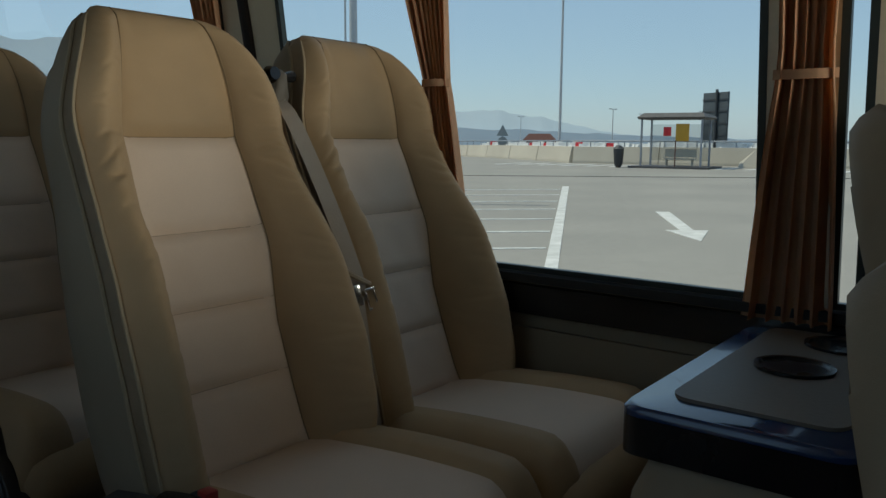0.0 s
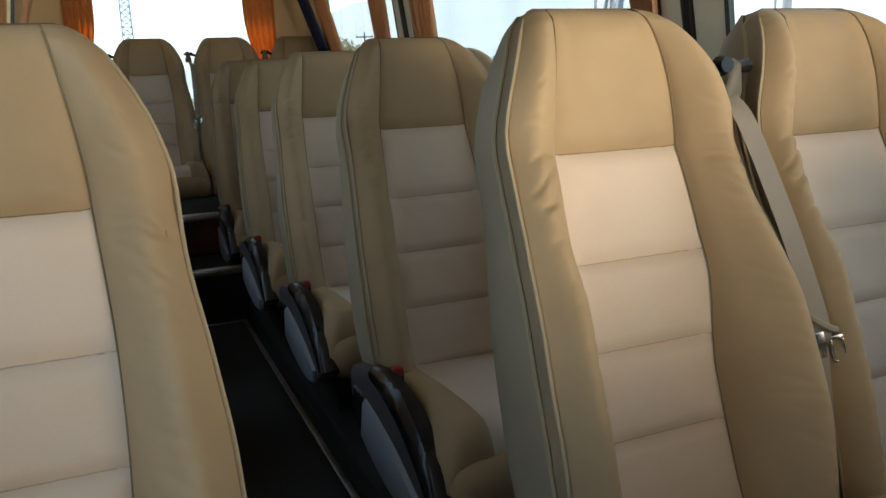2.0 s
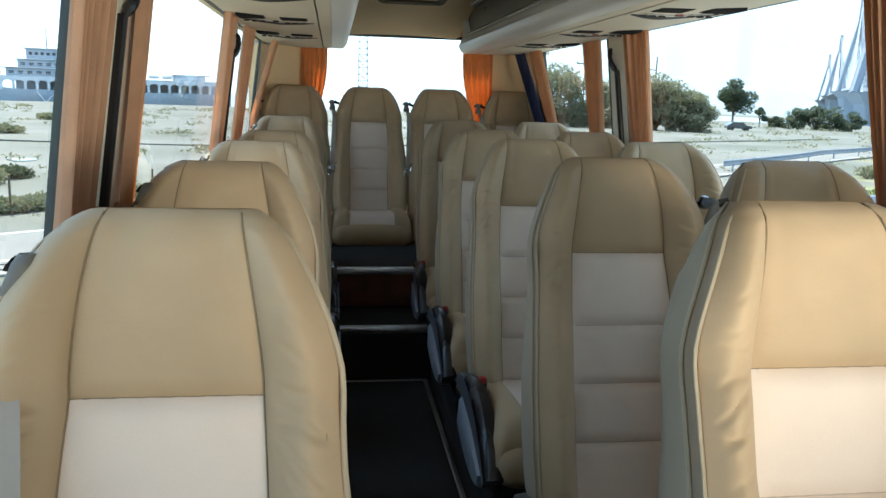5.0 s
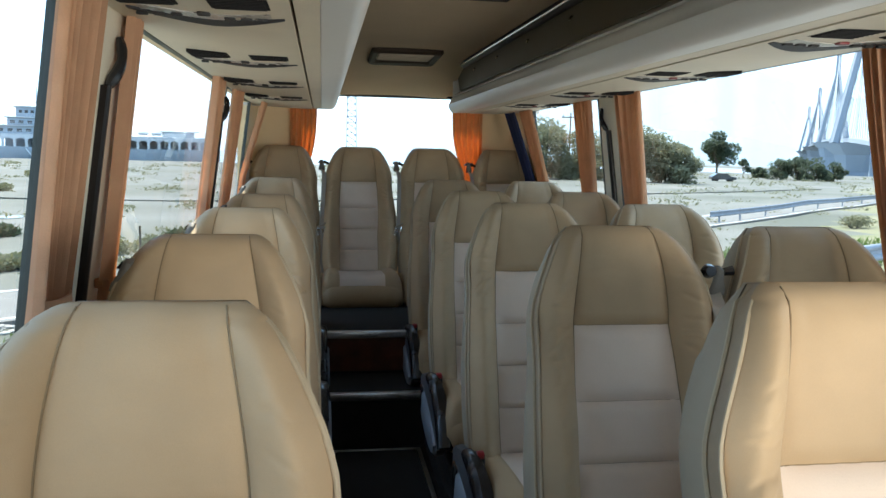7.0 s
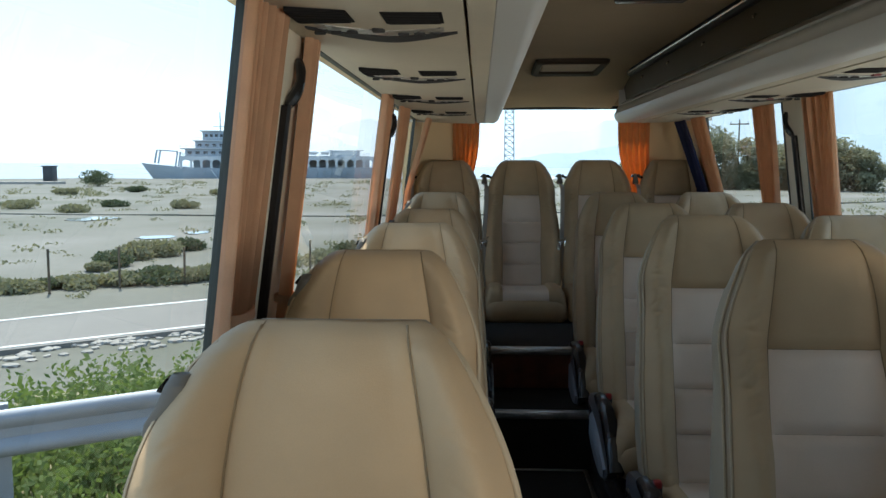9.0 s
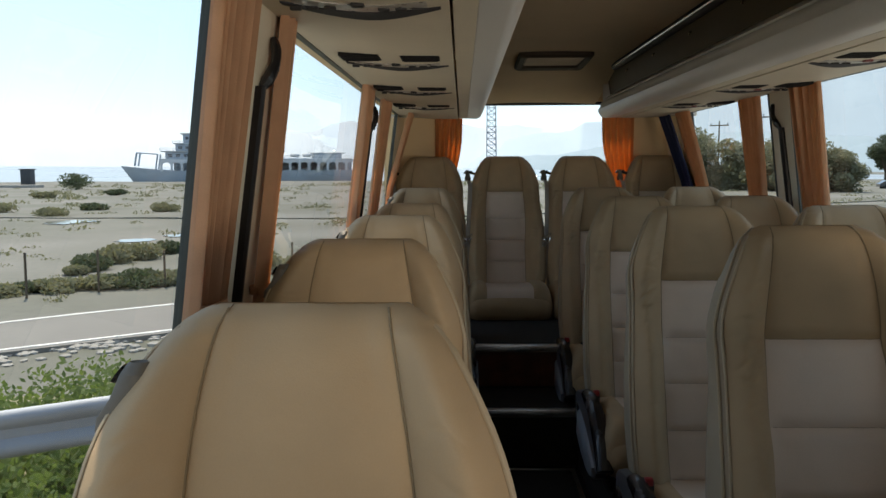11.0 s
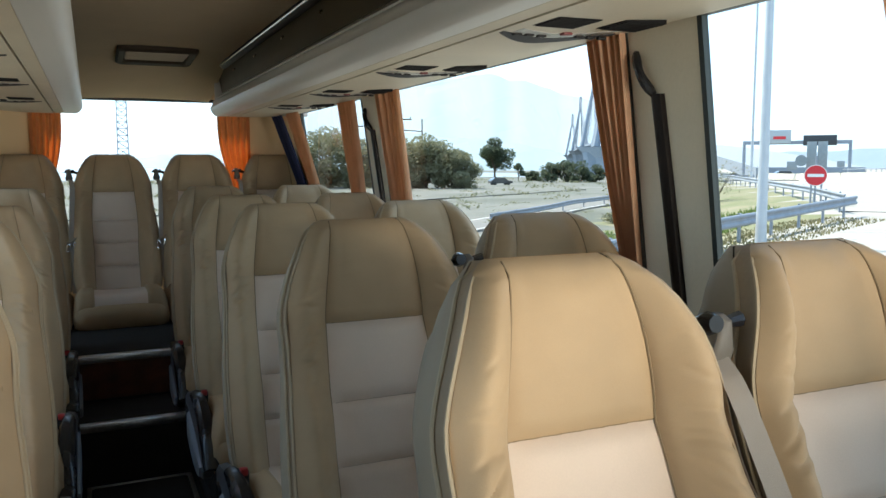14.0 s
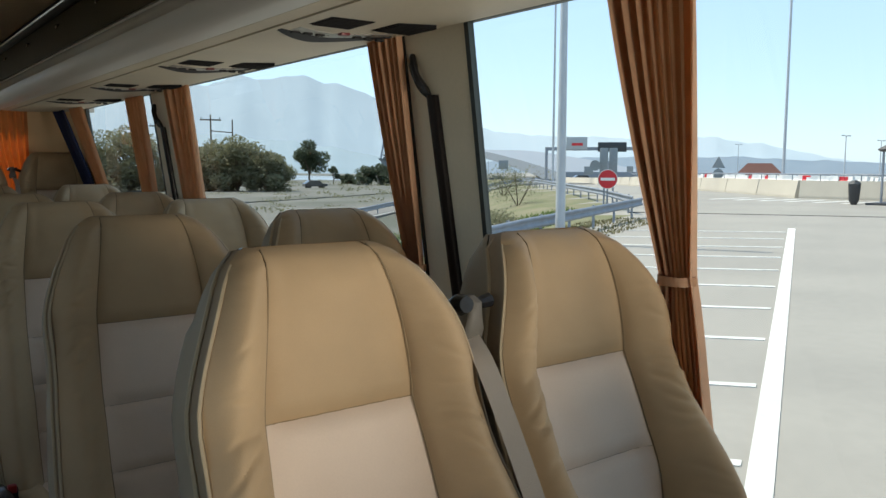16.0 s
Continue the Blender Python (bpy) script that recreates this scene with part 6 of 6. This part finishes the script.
for i, (az, d, r, h) in enumerate(((43.1, 46, 2.2, 2.6), (42.0, 60, 2.2, 2.4), (42.0, 33, 1.2, 0.9), (44.5, 30, 0.7, 0.5), (41.2, 36, 1.4, 1.1), (39.5, 38, 1.3, 0.9), (36.5, 44, 1.2, 0.8))):
    make_bush(polar(az, d), r, h, 90 + i, LEAF_DARK if i % 2 else LEAF, 0.065, 1300, "rounded green bush on the grassy bank")
# fence posts beyond the left road
for az, d, h in ((-29.7, 25.0, 1.35), (-25.4, 25.2, 1.3), (-21.2, 25.5, 1.2), (-17.0, 26.0, 1.2), (-12.5, 27, 1.2), (-34, 25, 1.3)):
    q = polar(az, d)
    bm = bmesh.new()
    tube(bm, [(q[0], q[1], q[2] - 0.2), (q[0] + 0.02, q[1], q[2] + h)], 0.035, 6)
    tagged(part("fence_post", bm, BARK), "thin weathered fence post among the bushes", "fence post", "fence posts")
# grass blades on the near bank, left and right
rngg = random.Random(7)


def grass_patch(name, label, mat, n, pick, h0, h1):
    verts, faces = [], []
    for _ in range(n):
        x, y = pick(rngg)
        z = ground_z(x, y) - 0.02
        a = rngg.uniform(0, 6.28)
        h = rngg.uniform(h0, h1)
        w = 0.012 + 0.02 * rngg.random()
        dx, dy = math.cos(a), math.sin(a)
        lx, ly = rngg.gauss(0, 0.35) * h, rngg.gauss(0, 0.35) * h
        i = len(verts)
        verts += [(x - dx * w, y - dy * w, z), (x + dx * w, y + dy * w, z), (x + lx * 0.5 + dx * w * 0.7, y + ly * 0.5 + dy * w * 0.7, z + h * 0.6), (x + lx * 0.5 - dx * w * 0.7, y + ly * 0.5 - dy * w * 0.7, z + h * 0.6), (x + lx, y + ly, z + h)]
        faces += [(i, i + 1, i + 2, i + 3), (i + 3, i + 2, i + 4)]
    me = bpy.data.meshes.new(name)
    me.from_pydata(verts, [], faces)
    me.materials.append(mat)
    tagged(new(name, me), label, "grass", kind="stuff")


grass_patch("grass", "fresh green weeds on the bank behind the guard rail", LEAF_FRESH, 9000, lambda r: (lambda t, d: (-9 + 9 * t - 0.58 * d, 0.75 + 6.2 * t + 0.81 * d))(r.random(), 0.15 + 2.6 * r.random() ** 1.4), 0.05, 0.20)
grass_patch("grass", "dry short grass in front of the guard rail", LEAF_DRY, 9000, lambda r: (lambda t, d: (-9 + 9 * t - 0.58 * d, 0.75 + 6.2 * t + 0.81 * d))(r.random(), -1.3 * r.random() + 0.1), 0.02, 0.07)
grass_patch("grass", "green grass on the bank beside the ramp", LEAF_FRESH, 9000, lambda r: (lambda t, d: (13 + 14 * t - 0.6 * d, 15.2 + 10 * t + 0.8 * d))(r.random(), r.uniform(0, 9)), 0.08, 0.3)
grass_patch("grass", "dry yellow grass along the ramp guard rail", LEAF_DRY, 5000, lambda r: (lambda t, d: (8 + 16 * t - 0.4 * d, 11.4 + 6.6 * t + 0.9 * d))(r.random(), r.uniform(0.0, 3)), 0.03, 0.12)
# leafy weeds crowding behind the near guard rail
rngw = random.Random(31)
bm = bmesh.new()
for _ in range(900):
    t, d = rngw.random(), 0.4 + 5.2 * rngw.random()
    x, y = -9 + 9 * t - 0.58 * d, 0.75 + 6.2 * t + 0.81 * d
    h = rngw.uniform(0.22, 0.5) + (0.3 if rngw.random() < 0.1 else 0.0)
    leaf_quads(bm, (x, y, ground_z(x, y) + h * 0.55), (0.22, 0.22, h * 0.6), 110, 0.036, rngw, 0.0)
tagged(part("weeds", bm, LEAF_FRESH, smooth=False), "leafy bright green weeds behind the guard rail", "weeds", kind="stuff")
# low tufts all over the scrubland
rngt = random.Random(21)
bm = bmesh.new()
for _ in range(700):
    az, d = rngt.uniform(-40, 38), 24 + 230 * rngt.random() ** 1.8
    q = polar(az, d)
    if edge_distance(q[0], q[1]) < 9:
        continue
    r = rngt.uniform(0.15, 0.55) * (0.7 + d / 90)
    leaf_quads(bm, (q[0], q[1], q[2] + r * 0.2), (r * 1.6, r * 1.6, r * 0.35), 36, r * 0.20, rngt, 0.0)
tagged(part("tufts", bm, LEAF, smooth=False), "low olive tufts scattered over the dry flat land", "scrub", kind="stuff")
# rubble beside the road
bm = bmesh.new()
for _ in range(420):
    t = rngg.random()
    x, y = -14 + 12 * t - 0.6 * rngg.uniform(-1.2, 1.0), 11.3 + 9.4 * t + 0.8 * rngg.uniform(-1.2, 1.0)
    s = rngg.uniform(0.05, 0.16)
    bmesh.ops.create_icosphere(bm, subdivisions=1, radius=s, matrix=Matrix.Translation((x, y, ground_z(x, y) + s * 0.15)) @ Matrix.Diagonal((rngg.uniform(0.7, 1.5), rngg.uniform(0.7, 1.3), rngg.uniform(0.3, 0.6), 1)))
tagged(part("rubble", bm, STONE, smooth=False), "pale broken stones along the road verge", "rubble", kind="stuff")
# parked cars, far off
for az, d, mt in ((28.3, 145, CARPAINT), (47.6, 150, CARPAINT), (44.8, 210, SIGNWHITE)):
    car = thing("car", "dark parked car far off beside the road" if mt is CARPAINT else "white parked car far off beside the road", "car", "parked cars", at=polar(az, d))
    car.rotation_euler = (0, 0, radians(20 - az))
    bm = bmesh.new()
    loft(bm, [[(x, y, z) for x, z in ((-2.1, 0.35), (2.1, 0.35), (2.15, 0.75), (1.2, 0.9), (0.6, 1.4), (-1.2, 1.42), (-1.9, 0.95), (-2.15, 0.8))] for y in (-0.8, 0.8)])
    part("body", bm, mt, car)
    for x in (-1.3, 1.3):
        for y in (-0.8, 0.8):
            bm = bmesh.new()
            tube(bm, [(x, y - 0.08, 0.32), (x, y + 0.08, 0.32)], 0.32, 12)
            part("wheel", bm, RUBBER, car)

# shallow puddles on the flat land
for x, y, a, b in ((-27.5, 54.9, 1.9, 2.4), (-16.9, 40.8, 1.2, 1.2), (-15.6, 43.3, 0.8, 1.1), (-31.0, 47.0, 1.4, 0.8)):
    bm = bmesh.new()
    zz = max(ground_z(x + i, y + j) for i in (-a, 0, a) for j in (-b, 0, b)) + 0.015
    outline = [(x + a * r * math.cos(k * math.pi / 16), y + b * r * math.sin(k * math.pi / 16)) for k in range(32) for r in (0.8 + 0.35 * noise.noise((k * 0.7, x, y)),)]
    loft(bm, [[(px, py, z) for px, py in outline] for z in (zz - 0.3, zz)])
    tagged(part("puddle", bm, PUDDLE), "shallow puddle shining on the grey flat land", "puddle", "puddles")
